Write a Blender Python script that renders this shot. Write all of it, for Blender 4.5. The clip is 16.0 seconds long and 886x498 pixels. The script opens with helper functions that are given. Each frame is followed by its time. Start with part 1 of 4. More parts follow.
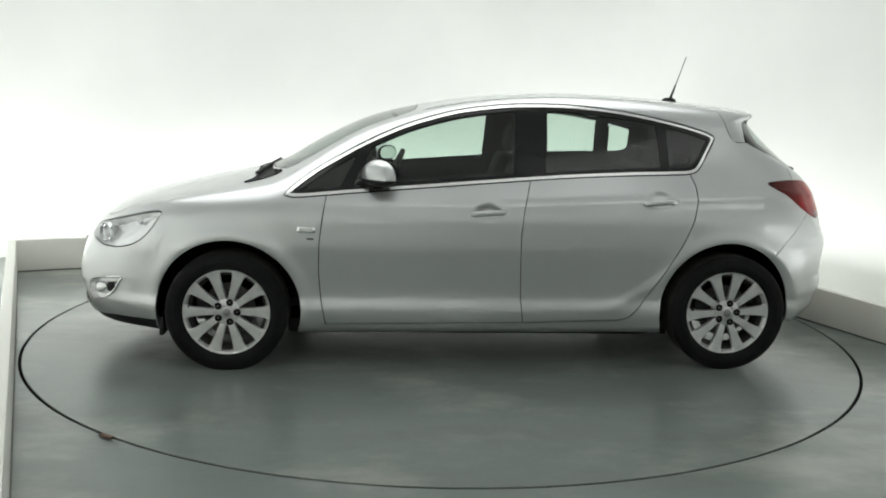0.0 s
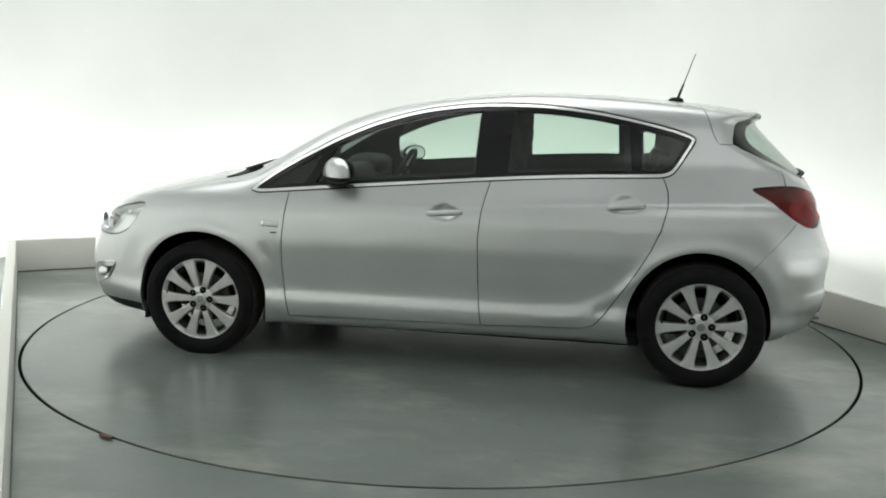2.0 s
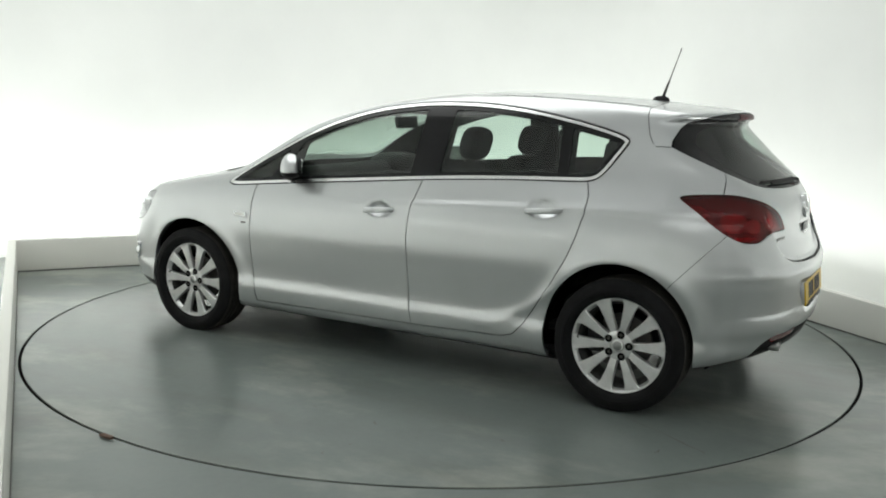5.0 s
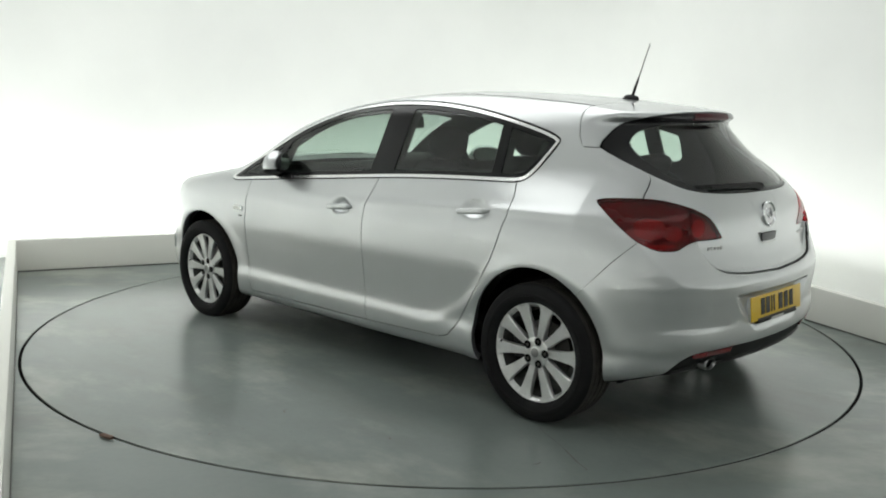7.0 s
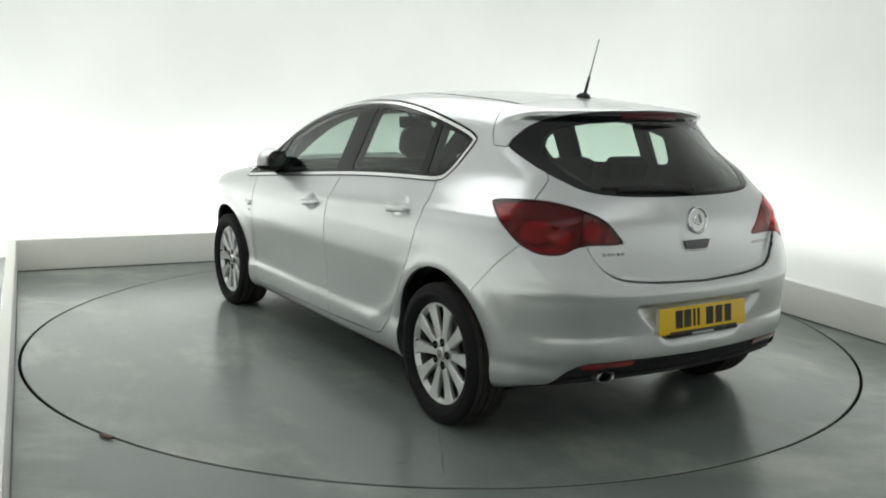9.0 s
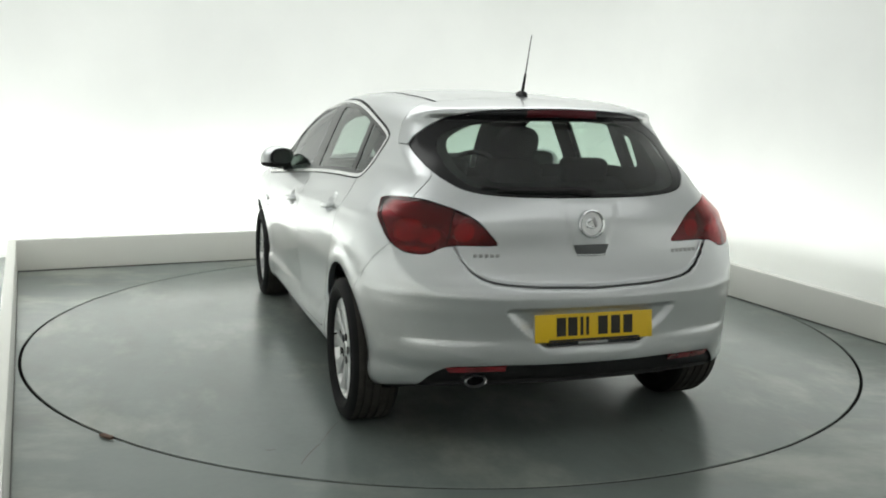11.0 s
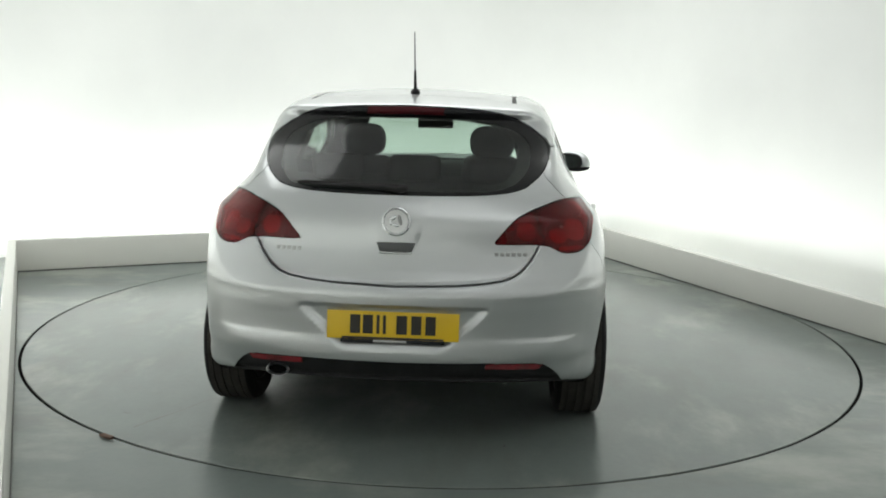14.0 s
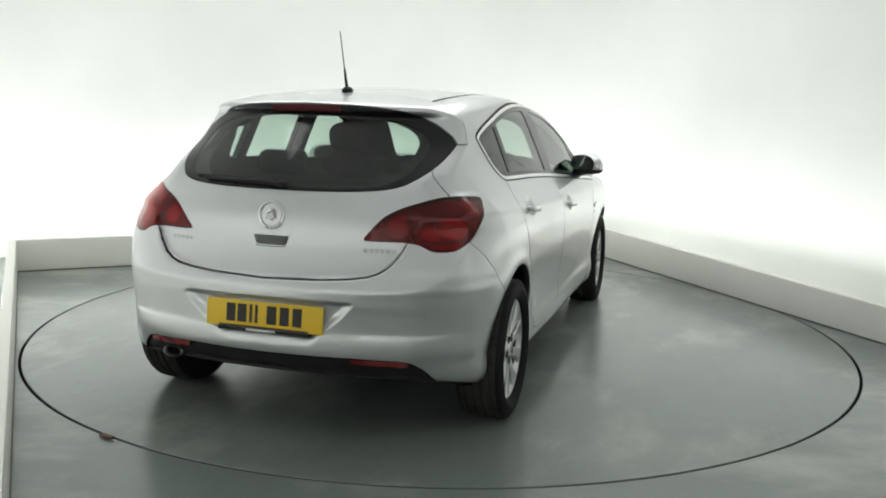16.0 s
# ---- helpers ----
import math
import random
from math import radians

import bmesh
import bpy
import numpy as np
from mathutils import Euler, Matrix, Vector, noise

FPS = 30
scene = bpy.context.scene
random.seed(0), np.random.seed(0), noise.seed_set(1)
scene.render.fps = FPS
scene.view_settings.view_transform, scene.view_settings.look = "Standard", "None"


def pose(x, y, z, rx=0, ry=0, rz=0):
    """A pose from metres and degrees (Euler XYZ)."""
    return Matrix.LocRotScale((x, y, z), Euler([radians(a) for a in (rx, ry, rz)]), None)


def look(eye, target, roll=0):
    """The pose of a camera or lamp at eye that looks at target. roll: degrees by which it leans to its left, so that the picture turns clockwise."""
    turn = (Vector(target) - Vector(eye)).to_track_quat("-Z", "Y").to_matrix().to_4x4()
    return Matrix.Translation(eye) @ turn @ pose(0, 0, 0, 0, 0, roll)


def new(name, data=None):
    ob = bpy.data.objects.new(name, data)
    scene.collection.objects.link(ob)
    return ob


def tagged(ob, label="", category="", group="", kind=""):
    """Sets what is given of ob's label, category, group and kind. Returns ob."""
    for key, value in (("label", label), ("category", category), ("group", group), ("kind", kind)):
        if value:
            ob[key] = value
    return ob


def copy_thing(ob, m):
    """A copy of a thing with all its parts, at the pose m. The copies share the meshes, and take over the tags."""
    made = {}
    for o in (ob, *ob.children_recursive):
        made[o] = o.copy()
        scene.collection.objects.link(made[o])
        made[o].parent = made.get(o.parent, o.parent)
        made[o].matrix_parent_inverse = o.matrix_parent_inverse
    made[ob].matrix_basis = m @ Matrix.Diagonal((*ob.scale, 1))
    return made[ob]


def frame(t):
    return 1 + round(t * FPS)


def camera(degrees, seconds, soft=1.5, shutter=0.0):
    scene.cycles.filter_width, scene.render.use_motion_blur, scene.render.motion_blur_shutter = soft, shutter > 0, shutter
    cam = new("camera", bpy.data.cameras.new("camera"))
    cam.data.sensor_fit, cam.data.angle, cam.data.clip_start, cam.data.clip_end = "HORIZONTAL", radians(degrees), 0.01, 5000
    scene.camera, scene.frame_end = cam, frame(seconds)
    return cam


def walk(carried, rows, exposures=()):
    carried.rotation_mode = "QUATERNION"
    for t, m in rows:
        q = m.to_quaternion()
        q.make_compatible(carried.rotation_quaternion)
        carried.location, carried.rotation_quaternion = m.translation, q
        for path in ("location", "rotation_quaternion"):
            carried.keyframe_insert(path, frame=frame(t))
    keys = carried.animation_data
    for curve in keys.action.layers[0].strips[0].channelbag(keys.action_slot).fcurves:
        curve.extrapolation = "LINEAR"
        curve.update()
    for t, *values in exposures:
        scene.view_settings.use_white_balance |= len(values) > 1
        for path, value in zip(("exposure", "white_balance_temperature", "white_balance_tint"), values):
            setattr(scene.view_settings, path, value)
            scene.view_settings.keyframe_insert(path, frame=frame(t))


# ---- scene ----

# ---- camera: stands still before a turntable ----
EYE = (0.0, -5.577, 1.4194)
AIM = (EYE[0] - 0.0004, EYE[1] + 0.98645, EYE[2] - 0.16406)
cam = camera(53.09, 16.0, soft=1.9)
walk(cam, [(0.0, look(EYE, AIM, 1.43)), (16.0, look(EYE, AIM, 1.43))], exposures=[(0.0, 0.0), (16.0, 0.0)])

# turn of the turntable in degrees after t seconds: it runs almost evenly
def spin(t):
    return 183.81 - 6.684 * t - 0.02431 * t**2 + 0.00063 * t**3


CAR_OFFSET = (-0.1575, 0.0819)
ROOM_TURN = 25.2
RING_R = 2.466

# ---- light ----
world = bpy.data.worlds.new("world")
scene.world = world
world.use_nodes = True
world.node_tree.nodes["Background"].inputs[0].default_value = (0.9, 1.0, 0.95, 1)
world.node_tree.nodes["Background"].inputs[1].default_value = 0.05


def lamp(name, m, size, size_y, watts, color):
    data = bpy.data.lights.new(name, "AREA")
    data.shape, data.size, data.size_y, data.energy, data.color = "RECTANGLE", size, size_y, watts, color
    ob = new(name, data)
    ob.matrix_basis = m
    return ob


def room(x, y, z, rx=0, ry=0, rz=0):
    """A pose in the room's own axes: x along the back wall, y towards it."""
    return pose(0, 0, 0, 0, 0, ROOM_TURN) @ pose(x, y, z, rx, ry, rz)


LAMP_WHITE = (0.972, 1.0, 0.972)
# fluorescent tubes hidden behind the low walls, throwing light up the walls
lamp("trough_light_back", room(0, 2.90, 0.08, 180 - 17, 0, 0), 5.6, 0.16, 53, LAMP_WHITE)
# side tubes also run on unseen past the camera, added to brighten the car
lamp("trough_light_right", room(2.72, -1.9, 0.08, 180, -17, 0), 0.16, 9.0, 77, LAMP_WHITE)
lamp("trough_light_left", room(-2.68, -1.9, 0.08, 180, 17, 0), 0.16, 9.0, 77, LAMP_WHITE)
# diffused light panel in the ceiling above the turntable, out of view
lamp("ceiling_light", room(0, 0.75, 3.3), 4.6, 3.2, 74, LAMP_WHITE)
# unseen fill added before the turntable, brightens the car's near side
lamp("fill_light_front", room(0, -4.3, 3.3), 4.6, 1.6, 15, LAMP_WHITE)

# ---- materials ----
def material(name, color, rough=0.5, metal=0.0, coat=0.0, spec=0.5):
    mat = bpy.data.materials.new(name)
    mat.use_nodes = True
    b = mat.node_tree.nodes["Principled BSDF"]
    b.inputs["Base Color"].default_value = (*color, 1)
    b.inputs["Roughness"].default_value = rough
    b.inputs["Metallic"].default_value = metal
    b.inputs["Coat Weight"].default_value = coat
    b.inputs["Coat Roughness"].default_value = 0.06
    b.inputs["Specular IOR Level"].default_value = spec
    return mat


def noise_node(mat, scale, detail=4.0, rough=0.55, stretch=(1, 1, 1)):
    t = mat.node_tree
    co, mp, nz = t.nodes.new("ShaderNodeTexCoord"), t.nodes.new("ShaderNodeMapping"), t.nodes.new("ShaderNodeTexNoise")
    mp.inputs["Scale"].default_value = stretch
    nz.inputs["Scale"].default_value, nz.inputs["Detail"].default_value, nz.inputs["Roughness"].default_value = scale, detail, rough
    t.links.new(co.outputs["Object"], mp.inputs["Vector"])
    t.links.new(mp.outputs["Vector"], nz.inputs["Vector"])
    return nz


def ramp(mat, src, stops):
    r = mat.node_tree.nodes.new("ShaderNodeValToRGB")
    e = r.color_ramp.elements
    r.color_ramp.interpolation = "EASE"
    while len(e) < len(stops):
        e.new(0.5)
    for el, (pos, col) in zip(e, stops):
        el.position, el.color = pos, (*col, 1)
    mat.node_tree.links.new(src, r.inputs["Fac"])
    return r


def mixed(mat, a, b, mode="MULTIPLY", fac=1.0):
    m = mat.node_tree.nodes.new("ShaderNodeMix")
    m.data_type, m.blend_type = "RGBA", mode
    m.inputs[0].default_value = fac
    mat.node_tree.links.new(a, m.inputs[6])
    mat.node_tree.links.new(b, m.inputs[7])
    return m.outputs[2]


def bump(mat, src, strength, distance):
    b = mat.node_tree.nodes.new("ShaderNodeBump")
    b.inputs["Strength"].default_value, b.inputs["Distance"].default_value = strength, distance
    mat.node_tree.links.new(src, b.inputs["Height"])
    mat.node_tree.links.new(b.outputs["Normal"], mat.node_tree.nodes["Principled BSDF"].inputs["Normal"])


def link(mat, src, socket):
    mat.node_tree.links.new(src, mat.node_tree.nodes["Principled BSDF"].inputs[socket])


def grey(v):
    return (v, v, v)


def silver_paint():
    m = material("silver_paint", (0.64, 0.65, 0.65), 0.34, 0.92, 0.8)
    film = noise_node(m, 1.6, 3)
    link(m, ramp(m, film.outputs["Fac"], [(0.25, (0.555, 0.568, 0.577)), (0.75, (0.595, 0.608, 0.617))]).outputs["Color"], "Base Color")
    return m


def floor_paint(name, base, scale):
    m = material(name, base, 0.2, 0.0)
    big, fine = noise_node(m, scale, 6, 0.6), noise_node(m, 30, 5, 0.7)
    a = ramp(m, big.outputs["Fac"], [(0.25, tuple(c * 0.93 for c in base)), (0.78, tuple(c * 1.07 for c in base))])
    b = ramp(m, fine.outputs["Fac"], [(0.35, grey(0.97)), (0.6, grey(1.0))])
    paint = mixed(m, a.outputs["Color"], b.outputs["Color"])
    # pale dust and brownish tyre marks in wide smears
    dust, mark = noise_node(m, 0.75, 8, 0.62, (1, 1.6, 1)), noise_node(m, 1.5, 4, 0.55, (0.45, 1.5, 1))
    dusty = ramp(m, dust.outputs["Fac"], [(0.47, grey(0.0)), (0.70, (0.125, 0.115, 0.098))])
    marks = ramp(m, mark.outputs["Fac"], [(0.22, (0.90, 0.87, 0.83)), (0.52, grey(1.0))])
    link(m, mixed(m, mixed(m, paint, marks.outputs["Color"]), dusty.outputs["Color"], "ADD"), "Base Color")
    worn = noise_node(m, 2.2, 5, 0.6)
    link(m, ramp(m, worn.outputs["Fac"], [(0.25, grey(0.21)), (0.75, grey(0.27))]).outputs["Color"], "Roughness")
    bump(m, fine.outputs["Fac"], 0.03, 0.002)
    return m


def wall_paint(name, base, rough=0.6):
    m = material(name, base, rough)
    big, fine = noise_node(m, 1.2, 5), noise_node(m, 60, 4)
    link(m, ramp(m, big.outputs["Fac"], [(0.3, tuple(c * 0.965 for c in base)), (0.7, base)]).outputs["Color"], "Base Color")
    bump(m, fine.outputs["Fac"], 0.05, 0.001)
    return m


def window_glass(name, tint, ior=1.5):
    m = bpy.data.materials.new(name)
    m.use_nodes = True
    t = m.node_tree
    t.nodes.remove(t.nodes["Principled BSDF"])
    tr, gl, mx, lw = (t.nodes.new("ShaderNode" + k) for k in ("BsdfTransparent", "BsdfGlossy", "MixShader", "LayerWeight"))
    pw, ml = t.nodes.new("ShaderNodeMath"), t.nodes.new("ShaderNodeMath")
    tr.inputs["Color"].default_value = (*tint, 1)
    gl.inputs["Roughness"].default_value = 0.05
    # gloss of a thin pane: both of its faces reflect
    base = ((ior - 1) / (ior + 1)) ** 2 * 1.5
    lw.inputs["Blend"].default_value = 0.5
    pw.operation, ml.operation = "POWER", "MULTIPLY_ADD"
    pw.inputs[1].default_value, ml.inputs[1].default_value, ml.inputs[2].default_value = 4.2, 1 - base, base
    t.links.new(lw.outputs["Facing"], pw.inputs[0])
    t.links.new(pw.outputs[0], ml.inputs[0])
    t.links.new(ml.outputs[0], mx.inputs[0])
    t.links.new(tr.outputs[0], mx.inputs[1])
    t.links.new(gl.outputs[0], mx.inputs[2])
    t.links.new(mx.outputs[0], t.nodes["Material Output"].inputs["Surface"])
    return m


def rubber(name, base, rough):
    m = material(name, base, rough, 0.0, 0.0, 0.25)
    nz = noise_node(m, 14, 5, 0.65)
    link(m, ramp(m, nz.outputs["Fac"], [(0.3, tuple(c * 0.75 for c in base)), (0.75, tuple(c * 1.35 for c in base))]).outputs["Color"], "Base Color")
    bump(m, nz.outputs["Fac"], 0.1, 0.002)
    return m


def fabric(name, base):
    m = material(name, base, 0.9)
    nz = noise_node(m, 220, 3)
    link(m, ramp(m, nz.outputs["Fac"], [(0.3, tuple(c * 0.7 for c in base)), (0.7, tuple(c * 1.3 for c in base))]).outputs["Color"], "Base Color")
    bump(m, nz.outputs["Fac"], 0.2, 0.001)
    return m


def alloy():
    m = material("alloy_silver", (0.72, 0.72, 0.71), 0.3, 0.75, 0.4)
    nz = noise_node(m, 18, 5, 0.6)
    link(m, ramp(m, nz.outputs["Fac"], [(0.3, grey(0.60)), (0.6, grey(0.71))]).outputs["Color"], "Base Color")
    return m


PAINT = silver_paint()
FLOOR = floor_paint("grey_floor_paint", (0.176, 0.203, 0.191), 0.9)
DISC = floor_paint("grey_turntable_paint", (0.173, 0.199, 0.187), 1.1)
WALL = wall_paint("white_wall_paint", (0.82, 0.83, 0.81))
PLINTH = wall_paint("cream_board_paint", (0.74, 0.735, 0.69), 0.45)
CEILING = wall_paint("white_ceiling_paint", (0.66, 0.66, 0.66))
TYRE = rubber("black_tyre_rubber", (0.0055, 0.0055, 0.006), 0.8)
SEAL = rubber("black_seal_rubber", (0.012, 0.012, 0.012), 0.6)
PLASTIC = rubber("black_textured_plastic", (0.012, 0.012, 0.0125), 0.6)
GLOSSBLACK = material("gloss_black_trim", (0.008, 0.008, 0.009), 0.16, 0.0, 0.0, 0.3)
TRIM = material("brushed_bright_trim", (0.88, 0.88, 0.88), 0.27, 1.0)
CHROME = material("polished_chrome", (0.82, 0.83, 0.84), 0.10, 1.0)
ALLOY = alloy()
STEEL = material("dull_brake_steel", (0.10, 0.095, 0.09), 0.5, 0.8)
GLASS = window_glass("green_tinted_glass", (0.71, 0.80, 0.745))
# darker than the side glass: the dash's dim reflection is put into the tint
SCREENGLASS = window_glass("windscreen_glass", (0.60, 0.69, 0.64))
REARGLASS = window_glass("rear_tinted_glass", (0.68, 0.78, 0.72))
CLEAR = window_glass("clear_lamp_glass", (0.95, 0.96, 0.97))
SEATCLOTH = fabric("charcoal_seat_cloth", (0.017, 0.018, 0.020))
LINING = fabric("dark_cabin_lining", (0.012, 0.0125, 0.013))
# gloss-free black: shade of gaps, holes and wheel arches as colour; valve too
SLOT = material("shade_black", (0.006, 0.006, 0.006), 0.9, 0.0, 0.0, 0.0)
YELLOW = material("yellow_plate_reflective", (0.72, 0.47, 0.012), 0.35)
PLATEBLACK = material("black_plate_print", (0.015, 0.012, 0.008), 0.5)
PLATEDARK = material("dark_plate_print", (0.025, 0.02, 0.02), 0.5)
BROWN = rubber("brown_worn_tape", (0.12, 0.07, 0.05), 0.7)


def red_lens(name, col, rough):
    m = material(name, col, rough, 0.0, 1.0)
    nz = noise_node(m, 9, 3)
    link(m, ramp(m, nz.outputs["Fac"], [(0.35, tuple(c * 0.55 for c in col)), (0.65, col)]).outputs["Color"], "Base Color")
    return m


REDLENS = window_glass("red_lamp_lens", (0.78, 0.08, 0.11), 1.36)
REDDARK = red_lens("smoked_red_reflector", (0.09, 0.010, 0.014), 0.25)
REDSMOKE = red_lens("smoked_lamp_band", (0.035, 0.008, 0.010), 0.3)
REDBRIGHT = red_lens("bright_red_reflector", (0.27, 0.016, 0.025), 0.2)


# ---- mesh helpers ----
def mesh_object(name, verts, faces, mat, parent=None, label="", smooth=False, normals=None):
    me = bpy.data.meshes.new(name)
    me.from_pydata([tuple(map(float, v)) for v in verts], [], [tuple(map(int, f)) for f in faces])
    me.materials.append(mat)
    me.polygons.foreach_set("use_smooth", [bool(smooth or normals is not None)] * len(me.polygons))
    if normals is not None:
        me.normals_split_custom_set_from_vertices([tuple(map(float, n)) for n in normals])
    me.update()
    ob = new(name, me)
    if parent is not None:
        ob.parent = parent
    return tagged(ob, label)


def part(name, bm, mat, parent=None, label="", smooth=40):
    """Links a bmesh as one mesh object under a thing; edges sharper than smooth degrees stay sharp."""
    bmesh.ops.recalc_face_normals(bm, faces=bm.faces[:])
    for f in bm.faces:
        f.smooth = smooth > 0
    for e in bm.edges:
        if len(e.link_faces) == 2 and e.calc_face_angle(0) > radians(smooth):
            e.smooth = False
    me = bpy.data.meshes.new(name)
    bm.to_mesh(me)
    bm.free()
    me.materials.append(mat)
    ob = new(name, me)
    if parent is not None:
        ob.parent = parent
    return tagged(ob, label)


def box(sx, sy, sz, bevel=0.0, m=None, segments=2):
    bm = bmesh.new()
    bmesh.ops.create_cube(bm, size=1.0, matrix=Matrix.Diagonal((sx, sy, sz, 1)))
    if bevel:
        bmesh.ops.bevel(bm, geom=bm.edges[:], offset=bevel, segments=segments, profile=0.6, affect="EDGES")
    if m is not None:
        bm.transform(m)
    return bm


def lathe(profile, steps=64, m=None, closed=False):
    """Turns a profile of (radius, along y) about the y axis."""
    bm = bmesh.new()
    rings = []
    for k in range(steps):
        a = 2 * math.pi * k / steps
        rings.append([bm.verts.new((r * math.cos(a), y, r * math.sin(a))) for r, y in profile])
    n = len(profile)
    for k in range(steps):
        p, q = rings[k], rings[(k + 1) % steps]
        for i in range(n if closed else n - 1):
            j = (i + 1) % n
            bm.faces.new((p[i], p[j], q[j], q[i]))
    bmesh.ops.remove_doubles(bm, verts=bm.verts[:], dist=1e-6)
    if m is not None:
        bm.transform(m)
    return bm


def prism(points, depth, m=None, bevel=0.0):
    """A plate: points in (x, z), thickness along y."""
    bm = bmesh.new()
    f = bm.faces.new([bm.verts.new((x, 0, z)) for x, z in points])
    g = bmesh.ops.extrude_face_region(bm, geom=[f])
    bmesh.ops.translate(bm, verts=[v for v in g["geom"] if isinstance(v, bmesh.types.BMVert)], vec=(0, depth, 0))
    if bevel:
        bmesh.ops.bevel(bm, geom=bm.edges[:], offset=bevel, segments=2, profile=0.6, affect="EDGES")
    if m is not None:
        bm.transform(m)
    return bm


def tube(points, radius, steps=10):
    """A round bar through points; radius may be a list."""
    bm = bmesh.new()
    pts = [Vector(p) for p in points]
    rad = radius if isinstance(radius, (list, tuple)) else [radius] * len(pts)
    rings = []
    for i, p in enumerate(pts):
        d = (pts[min(i + 1, len(pts) - 1)] - pts[max(i - 1, 0)]).normalized()
        s = d.cross(Vector((0, 0, 1)) if abs(d.z) < 0.9 else Vector((1, 0, 0))).normalized()
        u = s.cross(d)
        rings.append([bm.verts.new(p + (s * math.cos(2 * math.pi * k / steps) + u * math.sin(2 * math.pi * k / steps)) * rad[i]) for k in range(steps)])
    for a, b in zip(rings, rings[1:]):
        for k in range(steps):
            bm.faces.new((a[k], a[(k + 1) % steps], b[(k + 1) % steps], b[k]))
    bm.faces.new(rings[0][::-1])
    bm.faces.new(rings[-1])
    return bm

# ---- the place ----
HALF, BACK, FRONT, RISE = 2.49, 2.64, -6.6, 0.254   # low walls: half width, back, room's end, height
SKEW = 0.045                                          # the right low wall stands a little askew
COVE = 0.75                                           # from the low walls out to the tall walls


def ring_points(r, n):
    return [(r * math.cos(2 * math.pi * k / n), r * math.sin(2 * math.pi * k / n)) for k in range(n)]


def build_floor():
    # floor with a round well in which the turntable lies
    bm = bmesh.new()
    n = 256
    inner = [bm.verts.new((x, y, 0)) for x, y in ring_points(RING_R + 0.008, n)]
    low = [bm.verts.new((x, y, -0.05)) for x, y in ring_points(RING_R + 0.008, n)]
    outer = [bm.verts.new((x, y, 0)) for x, y in ring_points(9.5, n)]
    for k in range(n):
        j = (k + 1) % n
        bm.faces.new((inner[k], inner[j], outer[j], outer[k]))
        bm.faces.new((low[k], low[j], inner[j], inner[k]))
    bm.faces.new(low)
    tagged(part("floor", bm, FLOOR, smooth=30), "grey painted studio floor around a turntable", "floor", kind="structure")


def build_turntable():
    bm = bmesh.new()
    n = 256
    top = [bm.verts.new((x, y, 0)) for x, y in ring_points(RING_R - 0.010, n)]
    edge = [bm.verts.new((x, y, -0.003)) for x, y in ring_points(RING_R - 0.008, n)]
    low = [bm.verts.new((x, y, -0.045)) for x, y in ring_points(RING_R - 0.010, n)]
    for k in range(n):
        j = (k + 1) % n
        bm.faces.new((edge[k], edge[j], top[j], top[k]))
        bm.faces.new((low[k], low[j], edge[j], edge[k]))
    bm.faces.new(top)
    ob = part("turntable", bm, DISC, smooth=30)
    # black ring just below floor level, the open gap's shade put into its colour
    slot = lathe([(RING_R - 0.0092, -0.005), (RING_R + 0.0092, -0.005)], 256, pose(0, 0, 0, 90))
    part("gap_shade", slot, SLOT, ob, "dark gap round the turntable", 0)
    # crack in the paint and scuffs left by tyres
    crack = tube([(-1.545, 0.967, 0.0), (-1.62, 1.02, 0.0), (-1.707, 1.064, 0.0), (-1.80, 1.11, 0.0), (-1.833, 1.132, 0.0), (-1.92, 1.185, 0.0), (-1.997, 1.222, 0.0)], [0.001, 0.002, 0.002, 0.001, 0.0035, 0.003, 0.002], 6)
    for v in crack.verts:
        v.co.z *= 0.12
    part("paint_crack", crack, SCUFF, ob, "dark crack in the floor paint", 60)
    rng = random.Random(4)
    for _ in range(26):
        a, r, ln = rng.uniform(0, 6.283), rng.uniform(1.0, 2.35), rng.uniform(0.01, 0.05)
        bm = tube([(0, 0, 0), (ln * 0.5, rng.uniform(-0.3, 0.3) * ln, 0), (ln, 0, 0)], [0.002, 0.004, 0.002], 6)
        for v in bm.verts:
            v.co.z *= 0.12
        bm.transform(pose(r * math.cos(a), r * math.sin(a), 0, 0, 0, rng.uniform(0, 360)))
        part("scuff_mark", bm, SCUFF, ob, "", 60)
    return tagged(ob, "round grey painted turntable, scuffed, flush with the floor", "turntable")


def low_wall(name, x0, y0, x1, y1, fall=0.0, skew=0.0):
    bm = box(abs(x1 - x0), abs(y1 - y0), RISE, 0.004, pose((x0 + x1) / 2, (y0 + y1) / 2, RISE / 2))
    for v in bm.verts:
        if v.co.z > 0.1:
            v.co.z += fall * (max(v.co.y, -2.4) - 0.45)
    for v in bm.verts:
        v.co.x += skew * (v.co.y - 0.9)
    ob = part(name, bm, PLINTH, smooth=30)
    ob.matrix_basis = room(0, 0, 0)
    return tagged(ob, "low cream painted board wall along the studio floor", "low wall", kind="structure")


def foot_line(x0, y0, x1, y1, skew=0.0):
    # thin dark strip that draws the dark line along the wall's foot
    bm = box(abs(x1 - x0) + 0.004, abs(y1 - y0) + 0.004, 0.009, 0.001, pose((x0 + x1) / 2, (y0 + y1) / 2, 0.0045))
    for v in bm.verts:
        v.co.x += skew * (v.co.y - 0.9)
    ob = part("baseboard", bm, SCUFF, smooth=30)
    ob.matrix_basis = room(0, 0, 0)
    return tagged(ob, "thin dark strip along the foot of the low wall", "baseboard", kind="structure")


